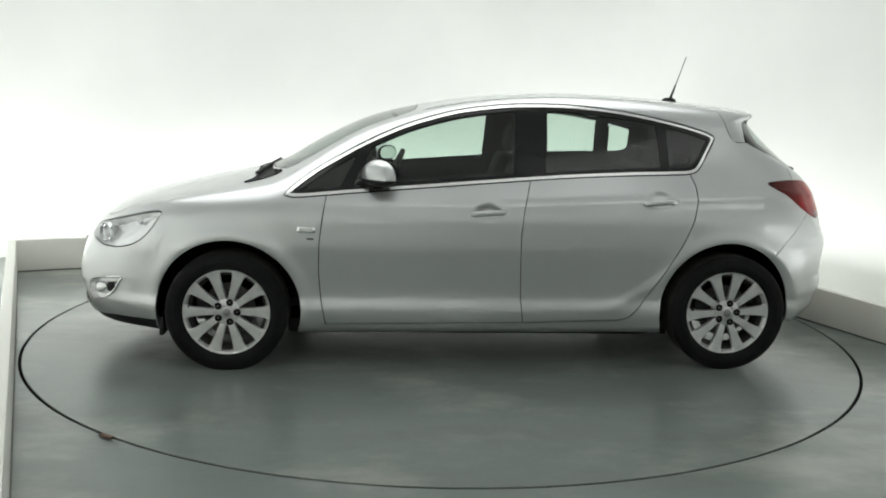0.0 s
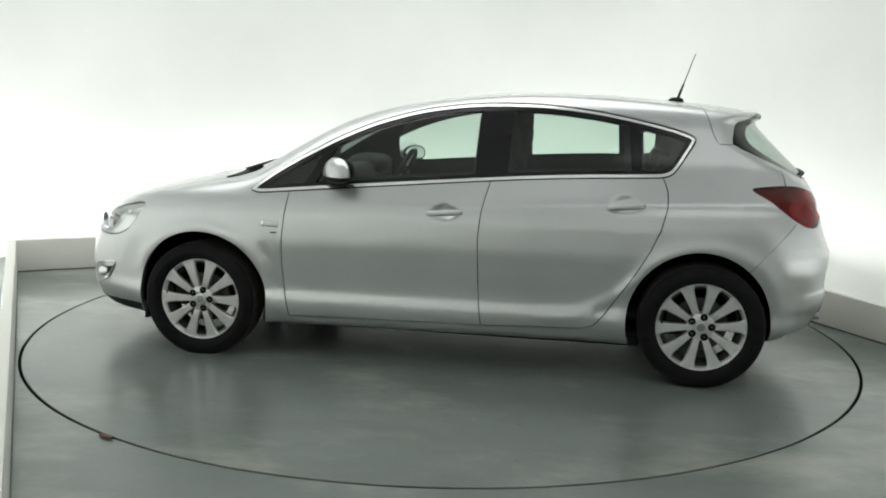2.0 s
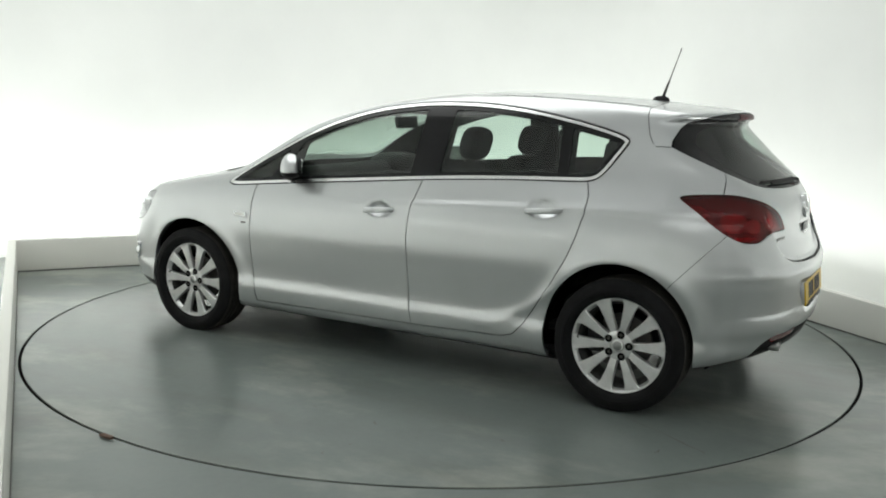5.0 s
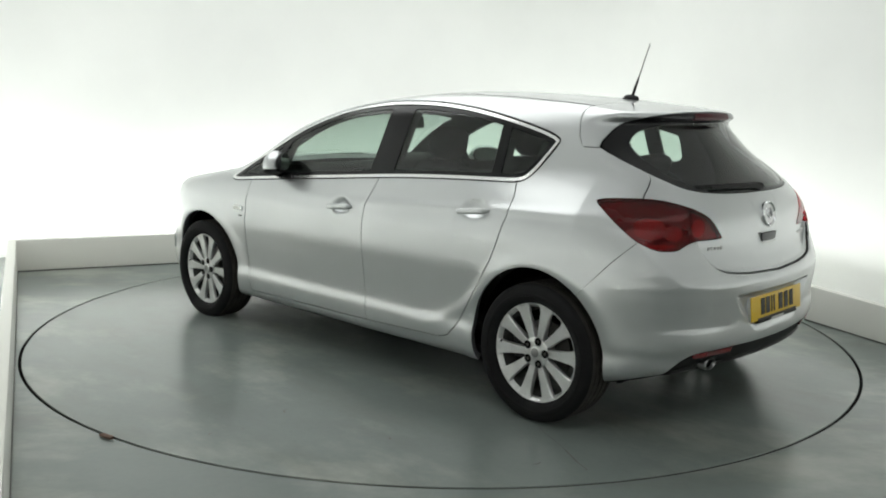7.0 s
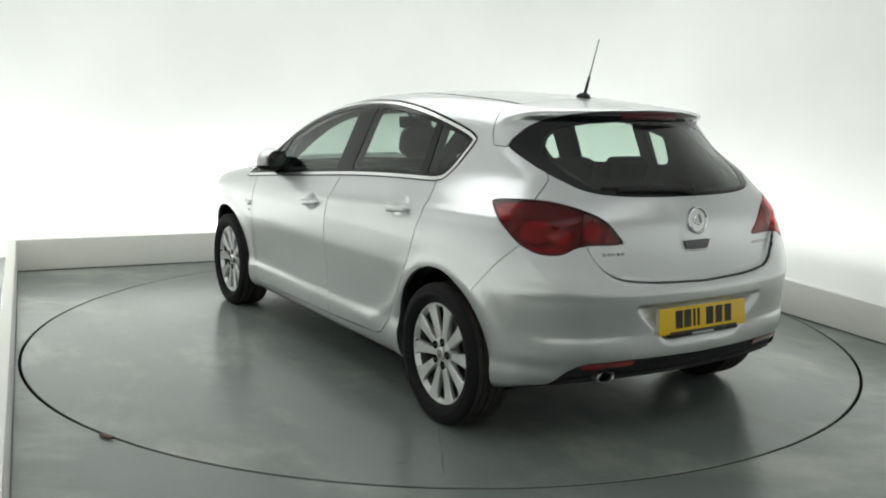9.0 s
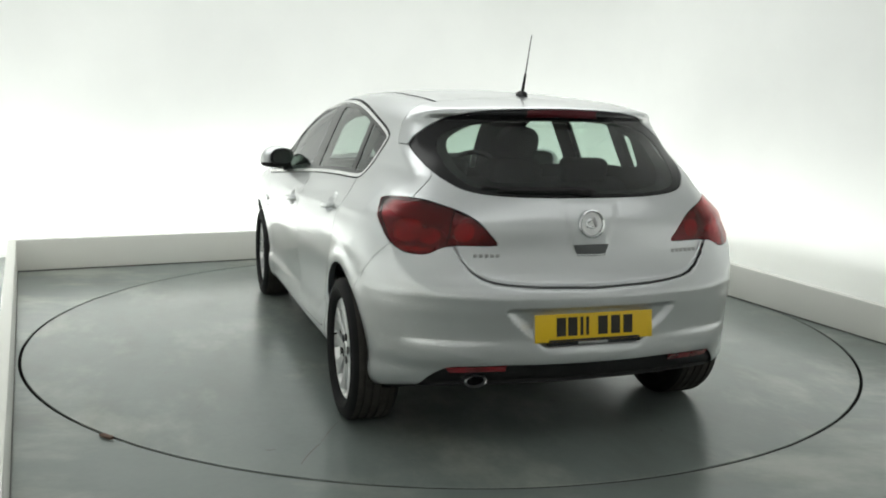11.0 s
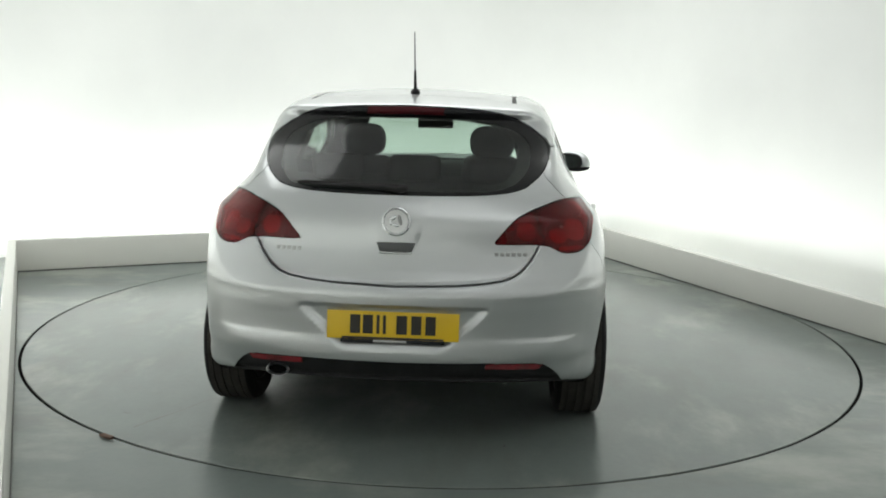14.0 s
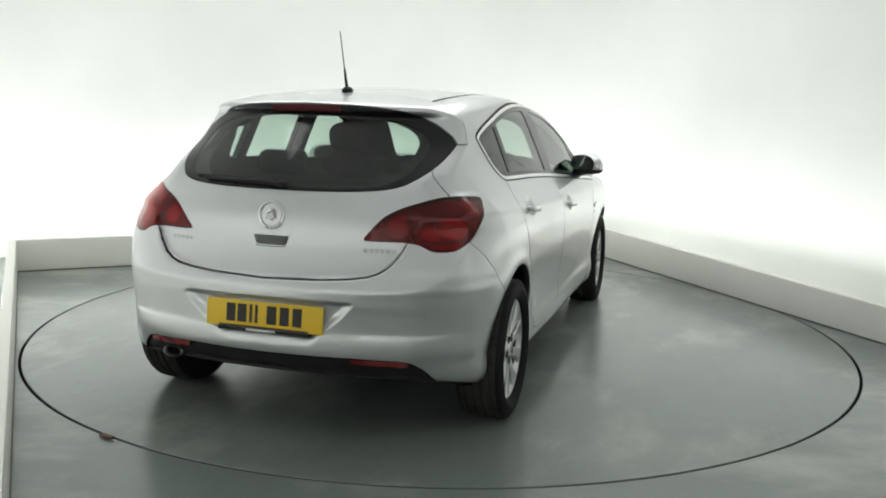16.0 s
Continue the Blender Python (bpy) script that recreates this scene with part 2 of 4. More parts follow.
def build_walls():
    th = 0.06
    foot_line(-HALF, BACK - 0.003, HALF, BACK - 0.003)
    foot_line(HALF - 0.003, FRONT, HALF - 0.003, BACK - 0.01, SKEW)
    foot_line(-HALF + 0.003, FRONT, -HALF + 0.003, BACK - 0.01)
    low_wall("wall_low_back", -HALF - th, BACK, HALF + th, BACK + th)
    low_wall("wall_low_left", -HALF - th, FRONT, -HALF, BACK - 0.002)
    low_wall("wall_low_right", HALF, -2.4, HALF + th, BACK - 0.002, 0.012, SKEW)
    low_wall("wall_low_right_end", HALF, FRONT, HALF + th, -2.402, 0.012, SKEW)
    # tall white cyclorama: rounded corners, rounded foot
    w, b, r = HALF + COVE, BACK + COVE, 0.9
    plan = [(-w, FRONT)]
    for cx, a0 in ((-w + r, 180), (w - r, 90)):
        plan += [(cx + r * math.cos(radians(a0 - i * 6)), b - r + r * math.sin(radians(a0 - i * 6))) for i in range(16)]
    plan += [(w, FRONT)]
    bm = bmesh.new()
    rows = []
    for z in (0.001, 1.2, 2.4, 3.6):
        rows.append([bm.verts.new((x, y, z)) for x, y in plan])
    back = [[bm.verts.new((x * 1.03, y + 0.1 if y > FRONT else y, z)) for x, y in plan] for z in (0.001, 3.6)]
    for p, q in zip(rows, rows[1:]):
        for i in range(len(plan) - 1):
            bm.faces.new((p[i], p[i + 1], q[i + 1], q[i]))
    for i in range(len(plan) - 1):
        bm.faces.new((back[0][i], back[1][i], back[1][i + 1], back[0][i + 1]))
    ob = part("wall_cyclorama", bm, WALL, smooth=60)
    ob.matrix_basis = room(0, 0, 0)
    tagged(ob, "seamless white studio wall with rounded corners", "wall", kind="structure")
    # unseen wall behind the camera, white to bounce light onto the car
    bm = box(2 * w + 0.2, 0.1, 3.6, 0, pose(0, FRONT - 0.06, 1.8))
    ob = part("wall_bounce", bm, PLINTHGREY, smooth=30)
    ob.matrix_basis = room(0, 0, 0)
    tagged(ob, "plain white wall out of view, closes the studio and bounces light", "wall", kind="structure")
    # ceiling out of view, its tone set by how much light it returns
    bm = box(2 * w + 0.4, b - FRONT + 0.4, 0.1, 0, pose(0, (b + FRONT) / 2, 3.66))
    ob = part("ceiling", bm, CEILING, smooth=30)
    ob.matrix_basis = room(0, 0, 0)
    tagged(ob, "plain pale ceiling", "ceiling", kind="structure")


SCUFF = rubber("dark_scuffed_paint", (0.08, 0.08, 0.072), 0.6)
PLINTHGREY = wall_paint("white_bounce_paint", (0.80, 0.80, 0.79))
build_floor()
turntable = build_turntable()
build_walls()

# ---- shape of the car: x forwards, y to its left, z up, origin midway between the axles ----
def curve(points, soft=0.0):
    """A smooth function through (input, output) pairs."""
    xs, ys = (np.array(v, float) for v in zip(*sorted(points)))
    d = np.diff(ys) / np.diff(xs)
    m = np.concatenate([[d[0]], np.where(d[:-1] * d[1:] > 0, 2 * d[:-1] * d[1:] / (d[:-1] + d[1:] + 1e-12), 0), [d[-1]]])
    g = np.linspace(xs[0] - 0.4, xs[-1] + 0.4, 1600)
    c = np.clip(g, xs[0], xs[-1])
    i = np.clip(np.searchsorted(xs, c) - 1, 0, len(xs) - 2)
    h = xs[i + 1] - xs[i]
    t = (c - xs[i]) / h
    y = (2 * t**3 - 3 * t**2 + 1) * ys[i] + (t**3 - 2 * t**2 + t) * h * m[i] + (3 * t**2 - 2 * t**3) * ys[i + 1] + (t**3 - t**2) * h * m[i + 1]
    y = y + np.minimum(g - xs[0], 0) * m[0] + np.maximum(g - xs[-1], 0) * m[-1]
    if soft:
        w = max(1, int(soft / (g[1] - g[0])))
        k = np.exp(-0.5 * (np.arange(-3 * w, 3 * w + 1) / w) ** 2)
        y = np.convolve(np.pad(y, 3 * w, mode="reflect", reflect_type="odd"), k / k.sum(), "valid")
    return lambda v: np.interp(v, g, y)


TOP = curve([(2.45, 0.30), (2.33, 0.55), (2.27, 0.66), (2.19, 0.745), (2.1, 0.795), (1.99, 0.84), (1.82, 0.89), (1.66, 0.928), (1.45, 0.972), (1.25, 1.015),
             (1.13, 1.062), (0.98, 1.152), (0.81, 1.245), (0.64, 1.32), (0.465, 1.372), (0.29, 1.41), (0.12, 1.438), (-0.05, 1.46),
             (-0.22, 1.475), (-0.4, 1.484), (-0.57, 1.485), (-0.75, 1.481), (-0.93, 1.472), (-1.11, 1.461), (-1.29, 1.447), (-1.47, 1.43),
             (-1.6, 1.414), (-1.72, 1.394), (-2.2, 1.25)], 0.02)
CROWN = curve([(2.3, 0.25), (1.8, 0.07), (1.3, 0.09), (0.95, 0.19), (0.5, 0.15), (0.1, 0.11), (-1.2, 0.12), (-1.7, 0.17)], 0.05)
SECTION = curve([(0.12, 0.82), (0.19, 0.856), (0.24, 0.878), (0.29, 0.888), (0.325, 0.890), (0.39, 0.880), (0.55, 0.893), (0.68, 0.905), (0.79, 0.905),
                 (0.87, 0.893), (0.93, 0.868), (1.0, 0.835), (1.05, 0.812), (1.15, 0.77), (1.26, 0.722), (1.36, 0.676), (1.42, 0.641), (1.5, 0.58)], 0.012)
PLAN_LOW = curve([(2.35, 0.72), (2.2, 0.82), (2.05, 0.885), (1.85, 0.945), (1.6, 1.012), (1.3, 1.032), (0.9, 1.026), (0.3, 1.010), (-0.2, 1.0), (-0.9, 0.978), (-1.4, 0.977), (-1.65, 0.960), (-1.85, 0.922), (-2.1, 0.82)], 0.05)
PLAN_HIGH = curve([(1.9, 0.84), (1.4, 0.91), (1.03, 0.965), (0.7, 0.99), (0.3, 1.005), (-0.2, 1.0), (-0.6, 0.985), (-1.0, 0.95), (-1.28, 0.905), (-1.465, 0.868), (-1.8, 0.79)], 0.05)
REAR = curve([(0.12, -1.88), (0.20, -1.96), (0.28, -2.02), (0.36, -2.048), (0.425, -2.067), (0.46, -2.066), (0.51, -2.062), (0.57, -2.064), (0.63, -2.068), (0.67, -2.068), (0.72, -2.05), (0.77, -2.03), (0.86, -2.008), (0.95, -1.983), (1.03, -1.945), (1.08, -1.912), (1.14, -1.855), (1.2, -1.795), (1.27, -1.722),
              (1.325, -1.668), (1.345, -1.655), (1.358, -1.668), (1.37, -1.69), (1.40, -1.695), (1.46, -1.66)], 0.006)
GATE_FOOT = curve([(0.0, 0.704), (0.13, 0.707), (0.25, 0.712), (0.349, 0.72), (0.42, 0.73), (0.464, 0.745), (0.5, 0.769), (0.533, 0.808), (0.568, 0.872), (0.60, 0.95), (0.63, 1.05), (0.9, 2.0)])
REAR_BOW = curve([(0.2, 0.20), (0.45, 0.20), (0.65, 0.20), (0.75, 0.15), (0.9, 0.16), (1.03, 0.25), (1.1, 0.38), (1.25, 0.66), (1.33, 0.66), (1.4, 0.62)], 0.01)
NOSE = curve([(0.12, 2.10), (0.18, 2.2), (0.26, 2.275), (0.36, 2.305), (0.46, 2.31), (0.56, 2.30), (0.65, 2.28), (0.8, 2.2)], 0.01)


CREASE = curve([(0.55, 0.96), (0.68, 0.885), (0.74, 0.82), (0.80, 0.765), (0.87, 0.715), (0.95, 0.685), (1.1, 0.668), (1.5, 0.66)], 0.01)


def lamp_u(x, y):
    """Distance round the rear corner."""
    return (-x - np.abs(y)) / math.sqrt(2)


def smax(a, b, k):
    h = np.maximum(k - np.abs(a - b), 0) / k
    return np.maximum(a, b) + h * h * k * 0.25


def ground_line(x, ay):
    """Height of the car's underside."""
    return 0.185 + 0.012 * np.clip((x - 1.5) / 0.6, 0, 1) + 0.098 * np.clip((-1.45 - x) / 0.4, 0, 1) + 0.025 * np.clip((-1.75 - x) / 0.25, 0, 1) * np.clip((0.72 - ay) / 0.15, 0, 1)


def body_field(x, y, z):
    """Below zero inside the car's skin."""
    ay = np.sqrt(y * y + 1e-4)
    hi = np.clip((z - 0.93) / 0.22, 0, 1)
    hi = hi * hi * (3 - 2 * hi)
    width = SECTION(z) * (PLAN_LOW(x) * (1 - hi) + PLAN_HIGH(x) * hi)
    # flared arches and the blade crease low on the rear door
    for ax, rr in ((1.3425, 0.40), (-1.34, 0.41)):
        r = np.hypot(x - ax, (z - 0.31))
        width = width + 0.009 * np.exp(-((r - rr) / 0.045) ** 2) * (z > 0.05)
    blade = 0.33 + 0.95 * np.clip(-0.62 - x, 0, 1) ** 1.6
    width = width + 0.006 * np.exp(-((z - blade) / 0.036) ** 2) * np.clip((-0.45 - x) / 0.3, 0, 1) * np.clip((x + 1.15) / 0.2, 0, 1)
    # shoulder line from the tail lamp forwards
    line = 0.88 + 0.05 * np.clip(-x, 0, 1.6)
    width = width + 0.006 * np.exp(-((z - line) / 0.022) ** 2) * np.clip((0.5 - x) / 0.8, 0, 1)
    width = width - 0.035 * np.clip((-1.5 - x) / 0.3, 0, 1) * (lambda q: q * q * (3 - 2 * q))(np.clip((z - 0.55) / 0.42, 0, 1)) * np.clip((1.15 - z) / 0.1, 0, 1)
    # cups behind the door handles
    for hx, hz in ((-0.01, 0.862), (-0.935, 0.932)):
        width = width - 0.022 * np.exp(-((((x - hx) / 0.062) ** 2 + ((z - hz + 0.006) / 0.036) ** 2) ** 2))
    side = ay - width
    e = 0.02
    slope = (TOP(x + e) - TOP(x - e)) / (2 * e)
    top = (z - (TOP(x) - CROWN(x) * y * y)) / np.sqrt(1 + slope**2)
    rs = (REAR(z + e) - REAR(z - e)) / (2 * e)
    # the tailgate lies a little deeper than the bumper round it
    w = np.clip((z - GATE_FOOT(ay) + 0.012) / 0.03, 0, 1) * np.clip((0.98 - z) / 0.16, 0, 1)
    # raised panel in the middle of the tailgate
    mid = np.clip((0.095 + 0.267 * (z - 0.872) - ay) / 0.030, 0, 1) * np.clip((z - 0.80) / 0.06, 0, 1) * np.clip((1.05 - z) / 0.03, 0, 1)
    rear = (REAR(z) - 0.003 * mid * mid * (3 - 2 * mid) + 0.026 * w * w * (3 - 2 * w) + REAR_BOW(z) * y * y + 0.10 * y**4 - x) / np.sqrt(1 + np.clip(rs, -1.2, 1.2) ** 2)
    nose = x - (NOSE(z) - 0.30 * y * y - 0.25 * y**4)
    base = ground_line(x, ay) - z
    f = smax(side, top, 0.09)
    f = smax(f, rear, 0.05 + 0.19 * np.clip((1.12 - z) / 0.2, 0, 1))
    # ledge low on the corners of the rear bumper
    step = lambda v: (lambda q: q * q * (3 - 2 * q))(np.clip(v, 0, 1))
    f = f - 0.007 * step((0.505 - z) / 0.026) * step((z - 0.38) / 0.08) * step((ay - 0.32) / 0.3) * step((-1.84 - x) / 0.14)
    # crease that sweeps from below the tail lamp to the middle of the bumper
    d = z - CREASE(lamp_u(x, y))
    q = np.sqrt(d * d + 0.014**2)
    ridge = np.where(d > 0, np.exp(-(q - 0.014) / 0.055), np.exp(-(q - 0.014) / 0.14))
    f = f - 0.013 * (ridge - 0.55) * step((-1.62 - x) / 0.2) * step((lamp_u(x, y) - 0.66) / 0.1) * (1 - 0.45 * step((0.5 - ay) / 0.3))
    # tray behind the number plate: steep above, sloping out at the foot and the sides
    wide = 0.232 + 0.145 * step((z - 0.455) / 0.17) + 0.01 * np.clip((z - 0.6) / 0.03, 0, 1)
    tray = step((wide - ay) / 0.05) * step((z - 0.445) / 0.055) * step((0.634 - z) / 0.02) * (x < -1.8)
    f = f + 0.019 * tray
    f = smax(f, nose, 0.18)
    return smax(f, base, 0.05)


def field_normal(p, field):
    e = 1e-3
    x, y, z = p.T
    n = np.stack([field(x + e, y, z) - field(x - e, y, z), field(x, y + e, z) - field(x, y - e, z), field(x, y, z + e) - field(x, y, z - e)], -1)
    return n / (np.linalg.norm(n, axis=1)[:, None] + 1e-12)


def settle(p, field, steps=3):
    """Moves points onto the field's zero surface."""
    e = 1e-3
    for _ in range(steps):
        x, y, z = p.T
        v = field(x, y, z)
        g = np.stack([field(x + e, y, z) - v, field(x, y + e, z) - v, field(x, y, z + e) - v], -1) / e
        p = p - g * np.clip(v / ((g * g).sum(1) + 1e-9), -0.02, 0.02)[:, None]
    return p


def skin(field, lo, hi, h):
    """Triangles of the field's zero surface on a grid of width h (dual to the grid's cells)."""
    ax = [np.arange(a, b + h, h) for a, b in zip(lo, hi)]
    gx, gy, gz = np.meshgrid(*ax, indexing="ij")
    v = field(gx.ravel(), gy.ravel(), gz.ravel()).reshape(gx.shape)
    s = v < 0
    c = [s[i:s.shape[0] - 1 + i, j:s.shape[1] - 1 + j, k:s.shape[2] - 1 + k] for i in (0, 1) for j in (0, 1) for k in (0, 1)]
    count = sum(q.astype(np.int8) for q in c)
    act = (count > 0) & (count < 8)
    idx = np.full(act.shape, -1)
    idx[act] = np.arange(act.sum())
    ci = np.argwhere(act)
    p = np.stack([ax[d][ci[:, d]] + h / 2 for d in range(3)], -1)
    p = settle(p, field, 4)
    faces = []
    for d in range(3):
        u, w = (d + 1) % 3, (d + 2) % 3
        a = np.moveaxis(s, (d, u, w), (0, 1, 2))
        ii = np.moveaxis(idx, (d, u, w), (0, 1, 2))
        lo_, hi_ = a[:-1, 1:-1, 1:-1], a[1:, 1:-1, 1:-1]
        q = np.argwhere(lo_ != hi_)
        i, j, k = q[:, 0], q[:, 1] + 1, q[:, 2] + 1
        flip = lo_[q[:, 0], q[:, 1], q[:, 2]]
        n = [ii[i, j - 1, k - 1], ii[i, j, k - 1], ii[i, j, k], ii[i, j - 1, k]]
        quad = np.stack(n, -1)
        quad[~flip] = quad[~flip][:, ::-1]
        faces += [quad[:, [0, 1, 2]], quad[:, [0, 2, 3]]]
    return p, np.concatenate(faces)


# ---- cutting the skin into panels ----
def outline(points, n=6):
    """A closed rounded outline through points."""
    p = np.array(points, float)
    out = []
    for i in range(len(p)):
        a, b, c, d = p[i - 1], p[i], p[(i + 1) % len(p)], p[(i + 2) % len(p)]
        for t in np.arange(n) / n:
            out.append(0.5 * (2 * b + (c - a) * t + (2 * a - 5 * b + 4 * c - d) * t**2 + (3 * b - a - 3 * c + d) * t**3))
    return np.array(out)


def inside(u, v, poly):
    """Signed distance to a closed polygon, below zero inside."""
    u, v = np.asarray(u, float), np.asarray(v, float)
    best = np.full(u.shape, 1e9)
    odd = np.zeros(u.shape, bool)
    for (ax, ay), (bx, by) in zip(poly, np.roll(poly, -1, axis=0)):
        ex, ey = bx - ax, by - ay
        t = np.clip(((u - ax) * ex + (v - ay) * ey) / (ex * ex + ey * ey + 1e-12), 0, 1)
        best = np.minimum(best, (u - ax - t * ex) ** 2 + (v - ay - t * ey) ** 2)
        if ay != by:
            odd ^= ((ay > v) != (by > v)) & (u < ex * (v - ay) / ey + ax)
    return np.where(odd, -1, 1) * np.sqrt(best)


class Skin:
    """Triangles with a label each; cuts split the triangles along a scalar's zero line."""

    def __init__(self, p, f, field):
        self.p, self.f, self.field = p, f, field
        self.label = np.zeros(len(f), int)
        self.names = ["body"]

    def number(self, name):
        if name not in self.names:
            self.names.append(name)
        return self.names.index(name)

    def split(self, s, mask):
        s = np.where(np.abs(s) < 2e-4, 2e-4, s)
        neg = s[self.f] < 0
        n = neg.sum(1)
        cross = mask & (n > 0) & (n < 3)
        if not cross.any():
            return s
        f, lab = self.f[cross], self.label[cross]
        lone = np.where((n[cross] == 1)[:, None], neg[cross], ~neg[cross]).argmax(1)
        r = np.arange(len(f))
        a, b, c = f[r, lone], f[r, (lone + 1) % 3], f[r, (lone + 2) % 3]
        pairs = np.sort(np.concatenate([np.stack([a, b], 1), np.stack([a, c], 1)]), axis=1)
        uniq, inv = np.unique(pairs, axis=0, return_inverse=True)
        inv = inv.ravel()
        i, j = uniq.T
        t = (s[i] / (s[i] - s[j]))[:, None]
        new_p = settle(self.p[i] * (1 - t) + self.p[j] * t, self.field, 1)
        ids = len(self.p) + inv
        ab, ac = ids[:len(f)], ids[len(f):]
        self.p = np.concatenate([self.p, new_p])
        tri = np.concatenate([np.stack(q, 1) for q in ((a, ab, ac), (ab, b, c), (ab, c, ac))])
        self.f = np.concatenate([self.f[~cross], tri])
        self.label = np.concatenate([self.label[~cross], lab, lab, lab])
        return np.concatenate([s, np.zeros(len(new_p))])

    def cut(self, name, scalar, gap=0.0, source=("body",)):
        """Gives the triangles where scalar < 0 the label name; a gap of that half width is left open round them."""
        src = [self.number(q) for q in source]
        s = scalar(*self.p.T)
        s2 = self.split(s + gap, np.isin(self.label, src)) - gap
        if gap:
            s2 = scalar(*self.p.T)
            self.split(s2 - gap, np.isin(self.label, src))
        m = scalar(*self.p[self.f].mean(1).T)
        pick = np.isin(self.label, src)
        self.label[pick & (m < -gap)] = self.number(name)
        if gap:
            self.label[pick & (np.abs(m) <= gap)] = self.number("gap")

    def piece(self, name, keep=None, push=0.0, lip=0.0):
        """Vertices, faces and normals of a label's triangles (keep: a test of the centres), pushed in, with a folded edge of that depth."""
        f = self.f[np.isin(self.label, [self.names.index(q) for q in (name if isinstance(name, tuple) else (name,))])]
        if keep is not None:
            f = f[keep(*self.p[f].mean(1).T)]
        ids, inv = np.unique(f, return_inverse=True)
        f = inv.reshape(-1, 3)
        p = self.p[ids]
        n = field_normal(p, self.field)
        p = p - n * push
        faces = [tuple(t) for t in f]
        if lip:
            e = np.concatenate([f[:, [0, 1]], f[:, [1, 2]], f[:, [2, 0]]])
            key = np.sort(e, axis=1)
            _, first, count = np.unique(key, axis=0, return_index=True, return_counts=True)
            e = e[first[count == 1]]
            a, b = p[e[:, 0]], p[e[:, 1]]
            c, d = b - n[e[:, 1]] * lip, a - n[e[:, 0]] * lip
            q = np.cross(d - a, b - a)
            q = q / (np.linalg.norm(q, axis=1)[:, None] + 1e-9)
            k = len(p)
            p = np.concatenate([p, np.stack([a, b, c, d], 1).reshape(-1, 3)])
            n = np.concatenate([n, np.repeat(q, 4, axis=0)])
            faces += [(k + 4 * i + 3, k + 4 * i + 2, k + 4 * i + 1, k + 4 * i) for i in range(len(e))]
        return p, faces, n


# outlines in the car's side view (x, z), rear view (|y|, z) and from above (x, |y|)
WINDOWS = outline([(1.045, 0.938), (0.90, 1.051), (0.72, 1.156), (0.56, 1.238), (0.38, 1.311), (0.17, 1.370), (0.0, 1.398), (-0.15, 1.413), (-0.30, 1.418),
                   (-0.46, 1.416), (-0.62, 1.405), (-0.78, 1.386), (-0.93, 1.360), (-1.08, 1.328), (-1.2, 1.296), (-1.262, 1.270), (-1.272, 1.246), (-1.238, 1.185),
                   (-1.19, 1.110), (-1.155, 1.075), (-1.11, 1.062), (-1.05, 1.058), (-0.73, 1.047), (-0.42, 1.030), (-0.12, 1.007), (0.18, 0.982), (0.48, 0.957), (0.77, 0.932),
                   (0.98, 0.914), (1.03, 0.919)], 4)
FRONT_DOOR = np.array([(0.80, 1.0), (0.835, 0.926), (0.855, 0.80), (0.87, 0.68), (0.874, 0.53), (0.862, 0.38), (0.838, 0.246), (-0.215, 0.258), (-0.199, 0.38), (-0.192, 0.55), (-0.187, 0.72), (-0.20, 0.86), (-0.228, 0.98), (-0.26, 1.1)])
REAR_DOOR = np.array([(-0.26, 1.1), (-0.228, 0.98), (-0.20, 0.86), (-0.187, 0.72), (-0.192, 0.55), (-0.199, 0.38), (-0.215, 0.258), (-0.74, 0.272), (-0.80, 0.29), (-0.85, 0.345), (-0.92, 0.45), (-1.0, 0.575), (-1.07, 0.70), (-1.115, 0.81),
                      (-1.142, 0.92), (-1.14, 1.0), (-1.11, 1.08)])
TAIL_LAMP = outline([(0.567, 1.018), (0.60, 1.028), (0.70, 1.035), (0.79, 1.034), (0.86, 1.024), (0.95, 1.001), (1.02, 0.970), (1.06, 0.937), (1.09, 0.899), (1.106, 0.876), (1.092, 0.867),
                     (0.972, 0.867), (0.93, 0.861), (0.885, 0.838), (0.845, 0.832), (0.79, 0.835), (0.745, 0.85), (0.69, 0.88), (0.62, 0.943), (0.575, 0.997)], 4)
TAILGATE = np.array([(-0.2, 0.704), (0.0, 0.704), (0.126, 0.708), (0.25, 0.712), (0.349, 0.72), (0.42, 0.73), (0.464, 0.745), (0.5, 0.769), (0.533, 0.808), (0.568, 0.872), (0.60, 0.93), (0.64, 1.0), (0.685, 1.026),
                     (0.64, 1.07), (0.592, 1.118), (0.57, 1.16), (0.56, 1.26), (0.5, 1.6), (-0.2, 1.6)])
REAR_WINDOW = np.array([(-0.2, 1.05), (0.0, 1.05), (0.135, 1.05), (0.27, 1.052), (0.361, 1.056), (0.43, 1.062), (0.48, 1.072), (0.51, 1.083), (0.534, 1.099), (0.56, 1.118), (0.58, 1.138), (0.596, 1.16), (0.608, 1.185), (0.618, 1.215),
                        (0.622, 1.238), (0.6, 1.268), (0.57, 1.292), (0.53, 1.32), (0.47, 1.352), (0.39, 1.376), (0.3, 1.388), (0.2, 1.395), (0.0, 1.40), (-0.2, 1.40)])
GLASS_REAR = np.array([(-0.2, 1.062), (0.0, 1.062), (0.27, 1.064), (0.36, 1.068), (0.41, 1.075), (0.45, 1.086), (0.48, 1.105), (0.505, 1.128), (0.52, 1.155), (0.528, 1.185), (0.532, 1.215), (0.528, 1.245), (0.505, 1.275), (0.46, 1.303),
                       (0.39, 1.328), (0.291, 1.342), (0.15, 1.35), (0.0, 1.352), (-0.2, 1.352)])
